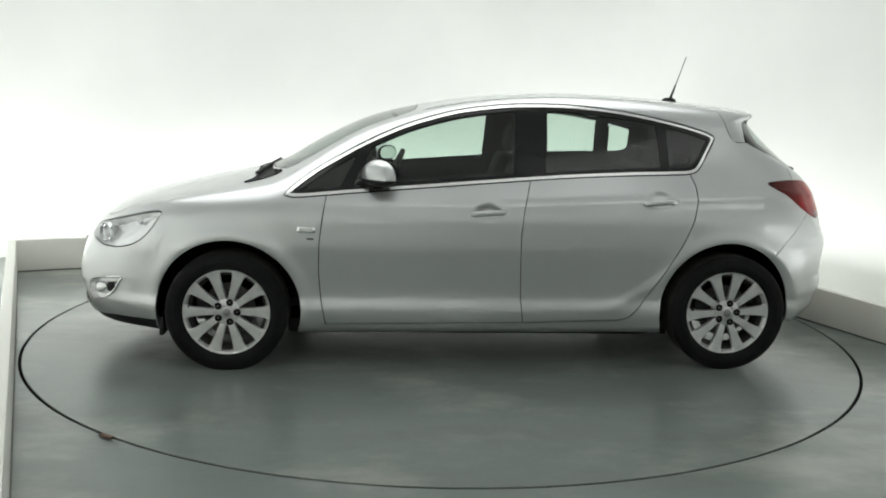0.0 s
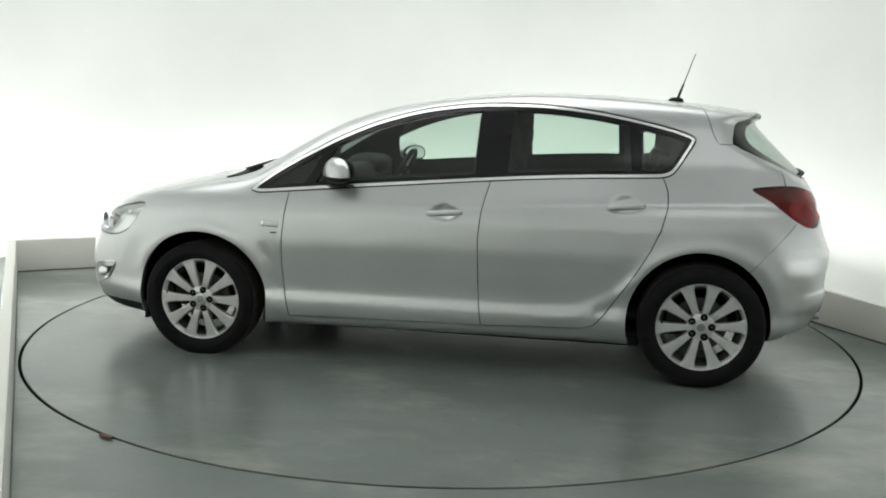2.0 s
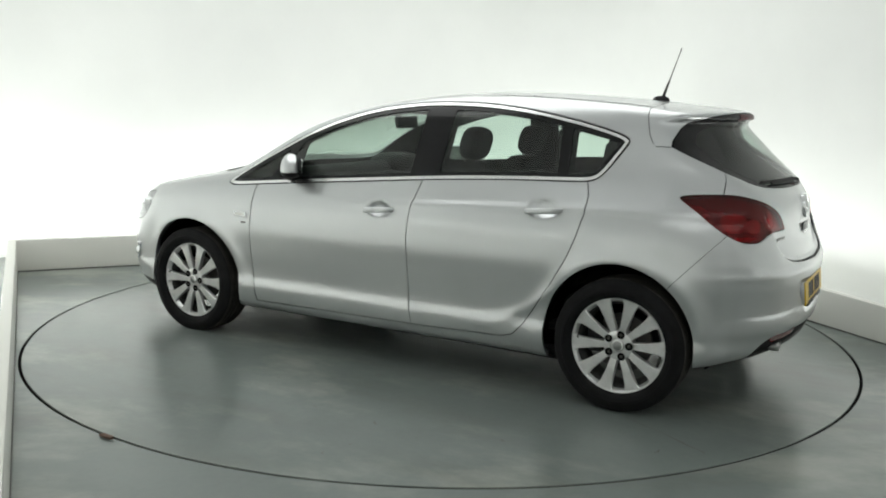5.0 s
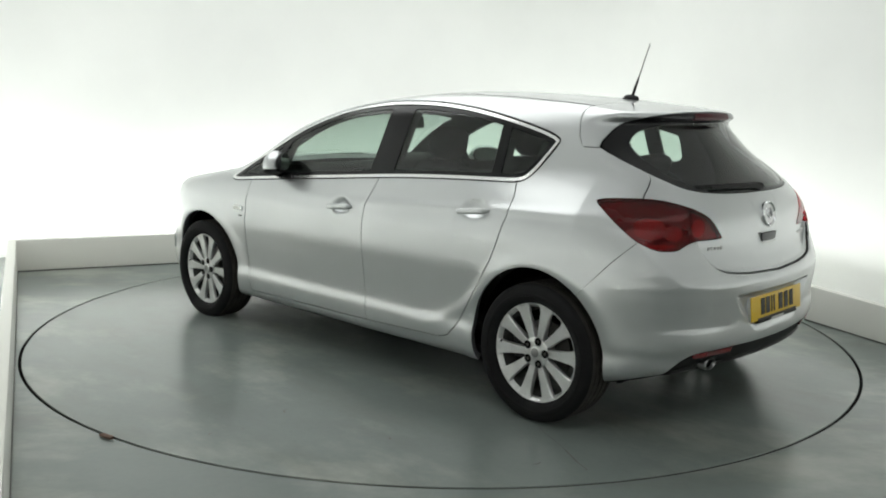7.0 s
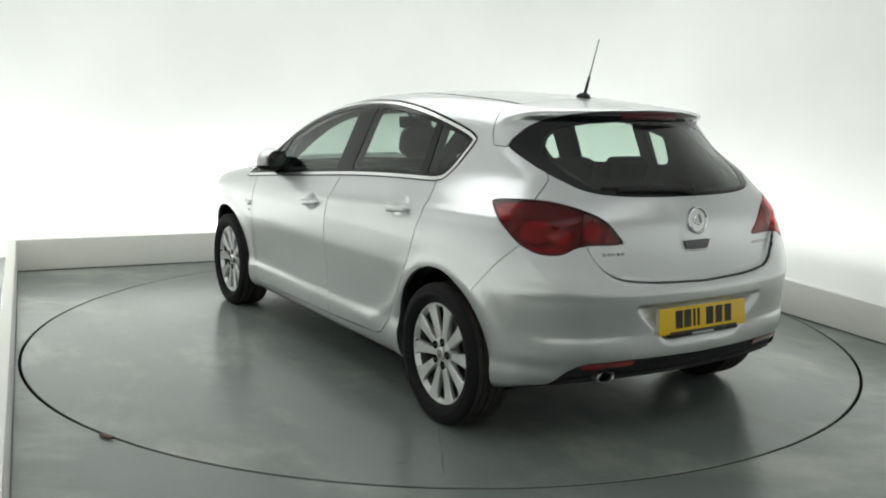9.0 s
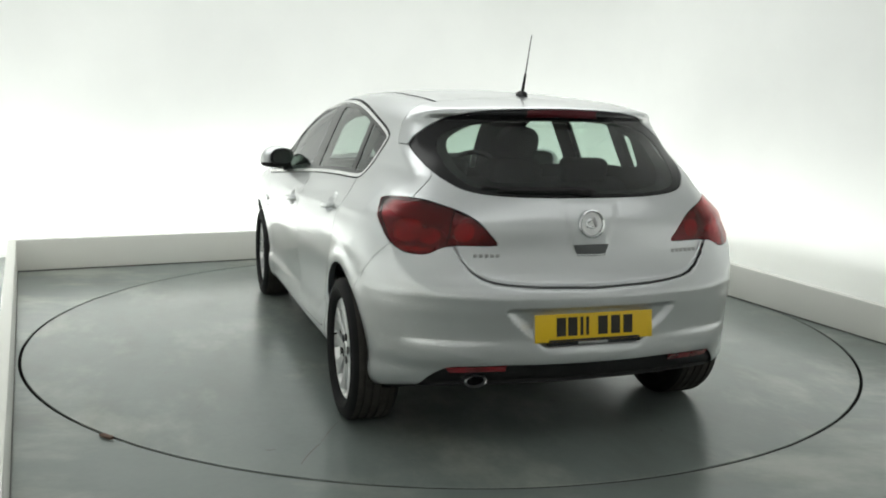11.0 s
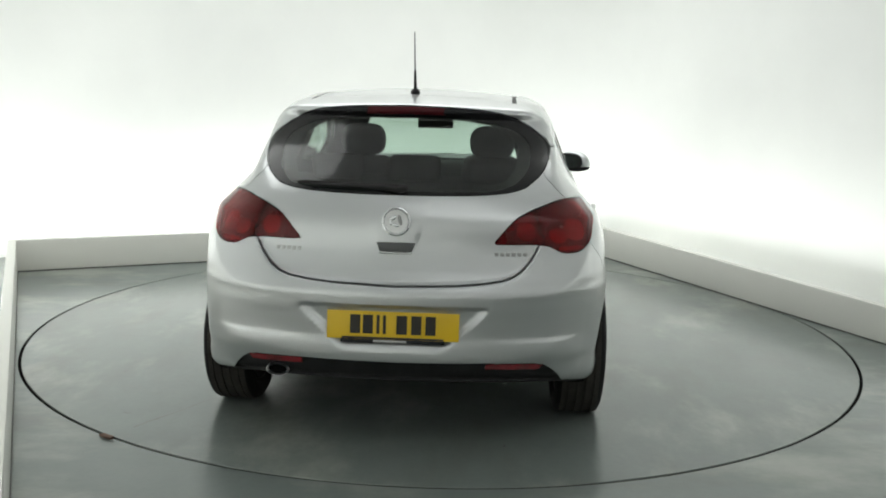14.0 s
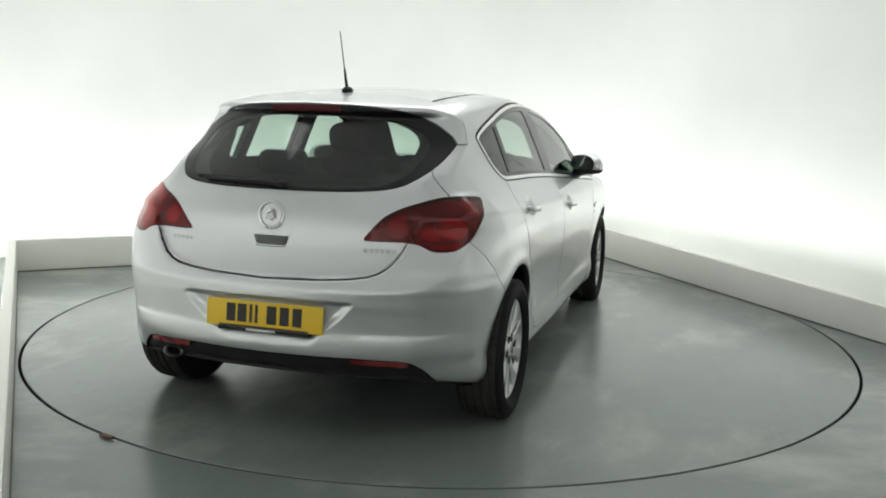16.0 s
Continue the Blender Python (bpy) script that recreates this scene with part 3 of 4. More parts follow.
DIFFUSER = np.array([(-0.2, 0.401), (0.0, 0.401), (0.365, 0.403), (0.56, 0.398), (0.60, 0.388), (0.635, 0.362), (0.66, 0.335), (0.70, 0.27), (0.7, 0.0), (-0.2, 0.0)])
REFLECTOR = np.array([(0.365, 0.378), (0.365, 0.400), (0.56, 0.396), (0.592, 0.388), (0.58, 0.372)])
HEADLAMP = outline([(1.678, 0.826), (1.70, 0.785), (1.735, 0.735), (1.79, 0.678), (1.86, 0.642), (1.94, 0.626), (2.02, 0.630), (2.09, 0.655), (2.125, 0.685), (2.10, 0.715), (1.98, 0.758), (1.83, 0.80), (1.74, 0.822)], 4)
FOG_LAMP = outline([(2.11, 0.425), (2.0, 0.455), (1.912, 0.468), (1.93, 0.435), (1.96, 0.39), (2.0, 0.355), (2.06, 0.33), (2.10, 0.325), (2.13, 0.36)], 3)
WINDSCREEN = outline([(1.19, -0.5), (1.19, 0.0), (1.17, 0.3), (1.12, 0.49), (1.06, 0.595), (0.98, 0.61), (0.8, 0.575), (0.6, 0.53), (0.45, 0.495), (0.38, 0.45), (0.355, 0.3), (0.35, 0.0), (0.35, -0.5)], 3)
HOOD = outline([(1.27, -0.5), (1.27, 0.0), (1.25, 0.3), (1.22, 0.52), (1.26, 0.66), (1.45, 0.705), (1.7, 0.70), (1.93, 0.655), (2.04, 0.52), (2.12, 0.3), (2.14, 0.0), (2.14, -0.5)], 3)
COWL = outline([(1.28, -0.5), (1.28, 0.0), (1.26, 0.3), (1.24, 0.5), (1.25, 0.60), (1.29, 0.655), (1.26, 0.672), (1.19, 0.655), (1.09, 0.61), (1.15, 0.48), (1.18, 0.3), (1.2, 0.0), (1.2, -0.5)], 3)


def band(x, z, x0, z0, x1, z1, half):
    """Distance beyond a straight band of that half width."""
    ln = math.hypot(x1 - x0, z1 - z0)
    return np.abs((x - x0) * (z1 - z0) - (z - z0) * (x1 - x0)) / ln - half


def where(test, s):
    return np.where(test, s, 1.0)


PILLARS = ((0.745, 0.945, 0.625, 1.19, 0.026), (-0.235, 1.02, -0.25, 1.38, 0.085), (-0.985, 1.06, -0.965, 1.34, 0.026))


def panes(x, z):
    """Below zero on the glass of the side windows."""
    s = inside(x, z, WINDOWS) + 0.038
    for b in PILLARS:
        s = np.maximum(s, -band(x, z, *b))
    return s


def arch(x, z):
    f = np.hypot((x - 1.3425) / 1.0, z - 0.312) - 0.378
    r = np.hypot((x + 1.325) / 0.945, z - 0.322) - 0.383
    return np.minimum(f, r)


def bowl(x, y, z, u0, z0, ru, rz):
    """Below zero inside a rounded patch of the tail lamp."""
    return ((np.abs((lamp_u(x, y) - u0) / ru) ** 2.3 + np.abs((z - z0) / rz) ** 2.3) ** (1 / 2.3) - 1) * min(ru, rz)


def cut_body():
    k = Skin(*skin(body_field, (-2.25, -1.017, 0.1), (2.45, 1.02, 1.56), 0.0143), body_field)
    k.cut("void", lambda x, y, z: where((np.abs(y) > 0.45) & (z < 0.8), arch(x, z)))
    k.cut("underbody", lambda x, y, z: np.maximum(z - ground_line(x, np.abs(y)) - 0.013, np.abs(y) - 0.85))
    side = lambda y: np.abs(y) > 0.4
    k.cut("window_trim", lambda x, y, z: where(side(y), inside(x, z, WINDOWS) * (1 - 0.4 * np.clip((z - 1.08) / 0.1, 0, 1))), 0.003)
    k.cut("window_frame", lambda x, y, z: where(side(y), inside(x, z, WINDOWS) + 0.018), 0, ("window_trim",))
    k.cut("glass", lambda x, y, z: where(side(y), panes(x, z)), 0, ("window_frame",))
    k.cut("front_door", lambda x, y, z: where(side(y), inside(x, z, FRONT_DOOR)), 0.0026)
    k.cut("rear_door", lambda x, y, z: where(side(y), inside(x, z, REAR_DOOR)), 0.0026)
    k.cut("tail_lamp", lambda x, y, z: where(x < -1.4, inside(lamp_u(x, y), z, TAIL_LAMP)), 0.0018)
    k.cut("gate_lamp", lambda x, y, z: where(x < -1.4, 0.945 - lamp_u(x, y)), 0.002, ("tail_lamp",))
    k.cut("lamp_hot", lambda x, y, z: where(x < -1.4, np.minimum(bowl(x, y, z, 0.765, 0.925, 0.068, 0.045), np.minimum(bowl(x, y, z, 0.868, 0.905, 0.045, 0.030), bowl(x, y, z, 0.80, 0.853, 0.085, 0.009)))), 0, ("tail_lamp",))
    k.cut("lamp_smoke", lambda x, y, z: where(x < -1.4, 0.972 - 0.25 * np.clip(lamp_u(x, y) - 0.72, -0.3, 0.3) - z), 0, ("tail_lamp",))
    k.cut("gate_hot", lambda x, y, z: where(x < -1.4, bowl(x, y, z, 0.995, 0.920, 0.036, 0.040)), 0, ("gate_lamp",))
    rear = lambda x: x < -1.36
    k.cut("rear_window", lambda x, y, z: where(rear(x), inside(np.abs(y), z, REAR_WINDOW)), 0.002)
    k.cut("rear_glass", lambda x, y, z: where(rear(x), inside(np.abs(y), z, GLASS_REAR)), 0, ("rear_window",))
    k.cut("stop_lamp", lambda x, y, z: where(rear(x), np.maximum(np.abs(y) - 0.16, np.abs(z + 0.12 * y * y - 1.380) - 0.014)), 0, ("rear_window",))
    k.cut("spoiler", lambda x, y, z: where((z > 1.0), np.maximum(x + 1.36 - 0.35 * np.clip(z - 1.3, 0, 1) + 0.6 * np.clip(1.29 - z, 0, 1), 1.236 - z)), 0.002)
    k.cut("tailgate", lambda x, y, z: where(x < -1.5, inside(np.abs(y), z, TAILGATE) * (1 + 1.8 * np.clip((z - 0.85) / 0.15, 0, 1))), 0.0034)
    k.cut("reflector", lambda x, y, z: where(x < -1.8, inside(np.abs(y), z, REFLECTOR)), 0)
    k.cut("diffuser", lambda x, y, z: where(x < -1.75, inside(np.abs(y), z, DIFFUSER)), 0.0015)
    seam = lambda x, y, z: where((x < -1.3) & (z < 1.0), ((x + 1.584) * (0.868 - 0.645) + (z - 0.645) * (1.785 - 1.584)) / 0.3)
    k.cut("rear_bumper", lambda x, y, z: np.where((x < -1.3) & (z < 1.0), seam(x, y, z), 1.0), 0.0013)
    k.cut("headlamp", lambda x, y, z: where((x > 1.5) & (np.abs(y) > 0.45), inside(x, z, HEADLAMP)), 0.003)
    k.cut("fog_lamp", lambda x, y, z: where((x > 1.5) & (np.abs(y) > 0.4), inside(x, z, FOG_LAMP)), 0.002)
    k.cut("windscreen", lambda x, y, z: where((z > 0.9), inside(x, np.abs(y), WINDSCREEN)), 0.002)
    k.cut("cowl", lambda x, y, z: where((z > 0.85), inside(x, np.abs(y), COWL)), 0)
    k.cut("hood", lambda x, y, z: where((z > 0.6), inside(x, np.abs(y), HOOD)), 0.002)
    k.cut("grille", lambda x, y, z: where(x > 1.9, np.maximum(np.abs(y) - 0.42 - 0.3 * (z - 0.56), np.abs(z - 0.60) - 0.055)), 0.002)
    k.cut("lower_grille", lambda x, y, z: where(x > 1.9, np.maximum(np.abs(y) - 0.62 + 0.3 * (z - 0.3), np.abs(z - 0.345) - 0.06)), 0.002)
    k.cut("front_lip", lambda x, y, z: where(x > 1.72, z - 0.255 + 0.10 * np.clip(x - 1.95, 0, 1)), 0.001)
    strip = lambda x, y, z: where((z > 1.25), np.maximum(np.abs(np.abs(y) - 0.487 - 0.02 * x) - 0.010, np.abs(x + 0.53) - 0.85))
    k.cut("roof_strip", strip, 0)
    return k


def cut_lining():
    field = lambda x, y, z: body_field(x, y, z) + 0.045
    h = Skin(*skin(field, (-1.95, -0.95, 0.28), (1.35, 0.96, 1.5), 0.035), field)
    h.cut("void", lambda x, y, z: where(np.abs(y) > 0.35, np.maximum(np.maximum(panes(x, z) + 0.012, -band(x, z, -0.975, 1.06, -0.955, 1.34, 0.05)), np.maximum(x - 0.60, -1.15 - x))))
    h.cut("void", lambda x, y, z: where((np.abs(y) > 0.45) & (z < 0.85), arch(x, z) - 0.03))
    h.cut("void", lambda x, y, z: where(z < 0.8, 0.95 - x))
    h.cut("void", lambda x, y, z: where(x < -1.36, inside(np.abs(y) * 1.1, z, GLASS_REAR) + 0.006))
    h.cut("void", lambda x, y, z: where(z > 0.9, inside(x, np.abs(y), WINDSCREEN) + 0.06))
    h.cut("headliner", lambda x, y, z: 1.33 - z)
    return h


# ---- the car ----
LEFT, RIGHT = (lambda x, y, z: y > 0), (lambda x, y, z: y <= 0)


def build_wheel(car):
    """One alloy wheel with its tyre, standing in the xz plane with its face towards +y."""
    R, W = 0.319, 0.108
    rim = lathe([(0.206, 0.056), (0.213, 0.071), (0.2205, 0.079), (0.2255, 0.080), (0.228, 0.076), (0.225, 0.066)], 72)
    wheel = part("wheel", rim, ALLOY, car, "silver ten-spoke alloy wheel", 35)
    # dark barrel: the shade behind the spokes is put into its colour
    part("barrel", lathe([(0.218, -W + 0.015), (0.202, -W + 0.03), (0.186, -0.02), (0.192, 0.04), (0.207, 0.058), (0.224, 0.064), (0.224, -W + 0.015)], 72), BARREL, wheel, "inner rim, dark with the shade behind the spokes", 35)
    prof = [(0.223, 0.068), (0.232, 0.090), (0.246, 0.101), (0.258, 0.1035), (0.260, 0.1065), (0.272, 0.107), (0.274, 0.1045), (0.295, 0.102), (0.309, 0.093), (0.316, 0.080)]
    for g in (0.055, 0.018):
        prof += [(R - 0.001, g + 0.008), (R - 0.001, g + 0.0045), (R - 0.009, g + 0.004), (R - 0.009, g - 0.004), (R - 0.001, g - 0.0045), (R - 0.001, g - 0.008)]
    crown = prof[9:]
    crown += [(r, -y) for r, y in crown[::-1]]
    part("tyre", lathe(prof[:10], 72), TYRE, wheel, "black rubber tyre", 35)
    part("tread", lathe(crown, 72), TREAD, wheel, "dusty grooved tread", 35)
    part("inner_sidewall", lathe([(r, -y) for r, y in prof[:10]], 72), TYRE, wheel, "", 35)
    # spokes, one blade made once: it flares into the rim and is hollowed along its middle
    bm = bmesh.new()
    rows = []
    for r, w, y, d in ((0.056, 0.0165, 0.066, 0.03), (0.076, 0.0180, 0.0700, 0.03), (0.10, 0.0195, 0.072, 0.028), (0.13, 0.0222, 0.0735, 0.025), (0.16, 0.0255, 0.075, 0.022),
                       (0.19, 0.0295, 0.0765, 0.02), (0.205, 0.034, 0.0775, 0.018), (0.216, 0.042, 0.0785, 0.018), (0.2225, 0.050, 0.079, 0.018)):
        rows.append([bm.verts.new((u, v, math.sqrt(max(r * r - u * u * (r > 0.19), 0)))) for u, v in ((-w, y - d), (-w, y - 0.006), (-w * 0.86, y - 0.001), (-w * 0.62, y), (0, y - 0.003), (w * 0.62, y), (w * 0.86, y - 0.001), (w, y - 0.006), (w, y - d))])
    for a, b in zip(rows, rows[1:]):
        for i in range(8):
            bm.faces.new((a[i], a[i + 1], b[i + 1], b[i]))
        bm.faces.new((a[8], a[0], b[0], b[8]))
    bm.faces.new(rows[0])
    bm.faces.new(rows[-1])
    first = part("spoke", bm, ALLOY, wheel, "", 30)
    first.matrix_basis = Matrix.Rotation(math.pi / 10, 4, "Y")
    for k in range(1, 10):
        s = new("spoke", first.data)
        s.parent, s.matrix_basis = wheel, Matrix.Rotation(2 * math.pi * (k + 0.5) / 10, 4, "Y")
    part("hub", lathe([(0.0, 0.0), (0.058, 0.0), (0.073, 0.02), (0.073, 0.060), (0.069, 0.0685), (0.062, 0.071), (0.036, 0.071), (0.034, 0.068), (0.0, 0.068)], 40), ALLOY, wheel)
    part("hub_cap", lathe([(0.0, 0.079), (0.018, 0.0785), (0.0285, 0.076), (0.031, 0.072), (0.031, 0.06)], 32), ALLOY, wheel, "round wheel cap with a dark emblem")
    part("cap_emblem", lathe([(0.0, 0.0800), (0.018, 0.0792), (0.022, 0.0775)], 24), GREYMETAL, wheel, "", 50)
    nut = part("lug_nut", lathe([(0.0, 0.0745), (0.006, 0.0745), (0.0085, 0.073), (0.0085, 0.06)], 6, pose(0.0, 0, 0.0)), STEEL, wheel, "", 20)
    # flat black disc on the hub face, the shade of a nut hole as colour
    cup = part("nut_hole_shade", lathe([(0.0190, 0.0735), (0.0165, 0.0725), (0.0, 0.0725)], 16), SLOT, wheel, "", 0)
    for k in range(5):
        a = 2 * math.pi * (k + 0.5) / 5
        for src in (nut, cup):
            o = src if k == 0 else new(src.name.split(".")[0], src.data)
            o.parent, o.matrix_basis = wheel, pose(0.054 * math.cos(a), 0.0008, 0.054 * math.sin(a))
    part("brake_disc", lathe([(0.06, 0.0), (0.14, 0.0), (0.14, -0.022), (0.06, -0.022)], 40, closed=True), STEEL, wheel, "dull steel brake disc", 30)
    part("brake_caliper", box(0.07, 0.06, 0.14, 0.012, pose(0.13, 0.0, 0.02)), PLASTIC, wheel)
    part("valve", tube([(0.198, 0.072, 0.03), (0.19, 0.088, 0.028)], 0.004, 6), SLOT, wheel)
    return wheel


def part_from(k, name, label_name, mat, parent, label="", keep=None, push=0.0, lip=0.0):
    return mesh_object(name, *k.piece(label_name, keep, push, lip)[:2], mat, parent, label, normals=k.piece(label_name, keep, push, lip)[2])


def ellipsoid(rx, ry, rz, m, power=2.4, n=24):
    """A rounded box-like ball."""
    bm = bmesh.new()
    bmesh.ops.create_uvsphere(bm, u_segments=n, v_segments=n // 2, radius=1.0)
    for v in bm.verts:
        c = v.co
        s = (abs(c.x) ** power + abs(c.y) ** power + abs(c.z) ** power) ** (-1 / power)
        v.co = Vector((c.x * s * rx, c.y * s * ry, c.z * s * rz))
    if m is not None:
        bm.transform(m)
    return bm


def build_mirror(side, car):
    """Door mirror: a painted cap on a black foot, with the glass facing back. side: +1 left, -1 right."""
    def f(bm):
        if side < 0:
            bmesh.ops.scale(bm, vec=(1, -1, 1), verts=bm.verts)
        return bm
    m = pose(0.565, 0.918, 1.022, 0, 0, 38)
    cap = ellipsoid(0.060, 0.122, 0.094, None, 2.15, 40)
    low = ellipsoid(0.060, 0.119, 0.034, None, 2.2, 32)
    for v in cap.verts:
        if v.co.x < -0.040:
            v.co.x = -0.040 + (v.co.x + 0.040) * 0.12
        if v.co.z < -0.004:
            v.co.z = -0.004 + (v.co.z + 0.004) * 0.04
    for v in low.verts:
        if v.co.x < -0.042:
            v.co.x = -0.042 + (v.co.x + 0.042) * 0.1
        v.co.z = min(v.co.z, 0.0) - 0.008
    for bm in (cap, low):
        bm.transform(m)
    mirror = part("door_mirror", f(cap), PAINT, car, "silver door mirror on a black foot", 50)
    part("lower_shell", f(low), PLASTIC, mirror, "", 50)
    part("foot", f(tube([(0.66, 0.795, 0.972), (0.64, 0.84, 0.985), (0.60, 0.89, 1.0)], [0.034, 0.028, 0.03], 12)), PLASTIC, mirror, "", 50)
    oval = [(0.099 * math.copysign(abs(math.cos(a)) ** 0.75, math.cos(a)), (0.060 if math.sin(a) > 0 else 0.040) * math.copysign(abs(math.sin(a)) ** 0.8, math.sin(a))) for a in (2 * math.pi * i / 28 for i in range(28))]
    turn = m @ pose(-0.047, 0, 0.022, 0, 0, 90)
    part("bezel", f(prism([(x, z) for x, z in oval], 0.012, turn)), PLASTIC, mirror, "", 30)
    part("mirror_glass", f(prism([(x * 0.88, z * 0.86) for x, z in oval], 0.004, m @ pose(-0.057, 0, 0.022, 0, 0, 90))), MIRROR, mirror, "mirror glass", 30)


BOWL = material("silvered_lamp_bowl", (0.92, 0.92, 0.92), 0.2, 0.6)
GREYMETAL = material("dull_grey_metal", (0.30, 0.30, 0.30), 0.35, 0.9)
TREAD = rubber("dusty_tread_rubber", (0.036, 0.033, 0.029), 0.85)
# inner rim coloured as dark as it looks in shade
BARREL = rubber("shaded_dark_rim", (0.035, 0.034, 0.033), 0.6)
MIRROR = material("mirror_glass", (0.75, 0.8, 0.78), 0.02, 1.0)


def build_seat(name, x, y, car, wide=0.50):
    seat = part(name, box(0.50, wide, 0.16, 0.05, pose(x, y, 0.47, 0, -7), 3), SEATCLOTH, car, "charcoal cloth car seat with headrest", 60)
    bm = box(0.13, wide * 0.96, 0.62, 0.055, None, 4)
    for v in bm.verts:
        v.co.y *= 1.0 - 0.42 * max(0.0, v.co.z / 0.31) ** 2
    bm.transform(pose(x - 0.31, y, 0.80, 0, -19))
    part("backrest", bm, SEATCLOTH, seat, "", 60)
    part("headrest", ellipsoid(0.058, 0.128, 0.092, pose(x - 0.44, y, 1.195, 0, -14), 3.0, 32), SEATCLOTH, seat, "", 60)
    for d in (-0.06, 0.06):
        part("headrest_post", tube([(x - 0.385, y + d, 1.05), (x - 0.425, y + d, 1.16)], 0.006, 8), STEEL, seat)
    return seat


def build_cabin(car):
    h = cut_lining()
    part_from(h, "cabin_lining", "body", LINING, car, "dark cabin trim")
    part_from(h, "headliner", "headliner", LINING, car, "dark headliner")
    part("cabin_floor", box(2.9, 1.5, 0.04, 0.01, pose(-0.3, 0, 0.33)), LINING, car)
    for y in (0.37, -0.37):
        build_seat("front_seat", 0.14, y, car)
    bench = part("rear_bench", box(0.50, 1.24, 0.18, 0.05, pose(-0.72, 0, 0.50, 0, -7), 3), SEATCLOTH, car, "charcoal cloth rear bench", 60)
    part("backrest", box(0.14, 1.22, 0.58, 0.05, pose(-1.04, 0, 0.78, 0, -22), 3), SEATCLOTH, bench, "", 60)
    for y in (0.37, 0.0, -0.37):
        part("headrest", box(0.09, 0.25, 0.12, 0.04, pose(-1.15, y, 1.10, 0, -14), 4), SEATCLOTH, bench, "", 60)
    dash = box(0.60, 1.38, 0.26, 0.07, pose(0.93, 0, 0.865, 0, 8), 4)
    part("dashboard", dash, PLASTIC, car, "black plastic dashboard", 50)
    part("instrument_hood", ellipsoid(0.14, 0.2, 0.07, pose(0.72, -0.37, 1.0), 2.6), PLASTIC, car, "", 60)
    part("centre_console", box(0.75, 0.22, 0.26, 0.04, pose(0.4, 0, 0.47)), PLASTIC, car)
    # steering wheel on the right-hand side, leaning back
    m = pose(0.50, -0.37, 0.93, 0, 64, 0)
    bm = bmesh.new()
    n, k = 40, 10
    ring = [[bm.verts.new(m @ Vector(((0.183 + 0.016 * math.cos(2 * math.pi * j / k)) * math.cos(2 * math.pi * i / n), (0.183 + 0.016 * math.cos(2 * math.pi * j / k)) * math.sin(2 * math.pi * i / n), 0.016 * math.sin(2 * math.pi * j / k)))) for j in range(k)] for i in range(n)]
    for i in range(n):
        for j in range(k):
            bm.faces.new((ring[i][j], ring[(i + 1) % n][j], ring[(i + 1) % n][(j + 1) % k], ring[i][(j + 1) % k]))
    wheel = part("steering_wheel", bm, PLASTIC, car, "black steering wheel", 60)
    part("boss", ellipsoid(0.075, 0.085, 0.03, m), PLASTIC, wheel, "", 60)
    for a in (0, 180, 90):
        part("wheel_arm", box(0.12, 0.035, 0.018, 0.006, m @ pose(0, 0, 0, 0, 0, a + 90) @ pose(0.12, 0, 0)), ALLOY, wheel, "", 40)
    part("hazard_button", box(0.02, 0.055, 0.028, 0.006, pose(0.655, 0.03, 0.955, 0, 20)), REDBUTTON, car, "red button on the dashboard", 40)
    part("rear_view_mirror", box(0.03, 0.23, 0.075, 0.014, pose(0.40, 0, 1.285, 0, 10), 3), PLASTIC, car, "black interior mirror", 50)
    part("mirror_stalk", tube([(0.50, 0, 1.345), (0.42, 0, 1.30)], 0.012), PLASTIC, car)
    part("parcel_shelf", box(0.55, 1.12, 0.025, 0.008, pose(-1.48, 0, 0.985)), LINING, car)


def surface_y(x, z):
    """Half width of the skin there."""
    ys = np.linspace(0.3, 1.0, 700)
    v = body_field(np.full(700, x), ys, np.full(700, z))
    return float(ys[np.argmax(v > 0)])


def surface_x(y, z):
    """Rear face of the skin there."""
    xs = np.linspace(-2.3, -1.2, 1100)
    return float(xs[np.argmax(body_field(xs, np.full(1100, y), np.full(1100, z)) < 0)])


def build_handle(x0, z0, x1, z1, side, door):
    """A straight pull bar with rounded ends that bends back to the skin."""
    ln = math.hypot(x1 - x0, z1 - z0)
    xm, zm = (x0 + x1) / 2, (z0 + z1) / 2
    ya, yb = surface_y(x0, z0), surface_y(x1, z1)
    bm = bmesh.new()
    n, k = 15, 12
    rings = []
    for i in range(n):
        t = 2 * i / (n - 1) - 1
        out = 0.001 + 0.026 * (1 - t**4) ** 0.6
        half = 0.0145 * (1 - 0.45 * abs(t) ** 8)
        rings.append([])
        for j in range(k):
            c, q = math.cos(2 * math.pi * j / k), math.sin(2 * math.pi * j / k)
            c, q = math.copysign(abs(c) ** 0.6, c), math.copysign(abs(q) ** 0.6, q)
            y = (ya + yb) / 2 + (yb - ya) * t / 2 + out
            rings[-1].append(bm.verts.new((xm - t * ln / 2, side * (y + 0.0075 * q), zm + (z1 - z0) * t / 2 + half * c)))
    for a, b in zip(rings, rings[1:]):
        for j in range(k):
            bm.faces.new((a[j], a[(j + 1) % k], b[(j + 1) % k], b[j]))
    bm.faces.new(rings[0])
    bm.faces.new(rings[-1])
    return part("door_handle", bm, PAINT, door, "silver pull handle", 50)


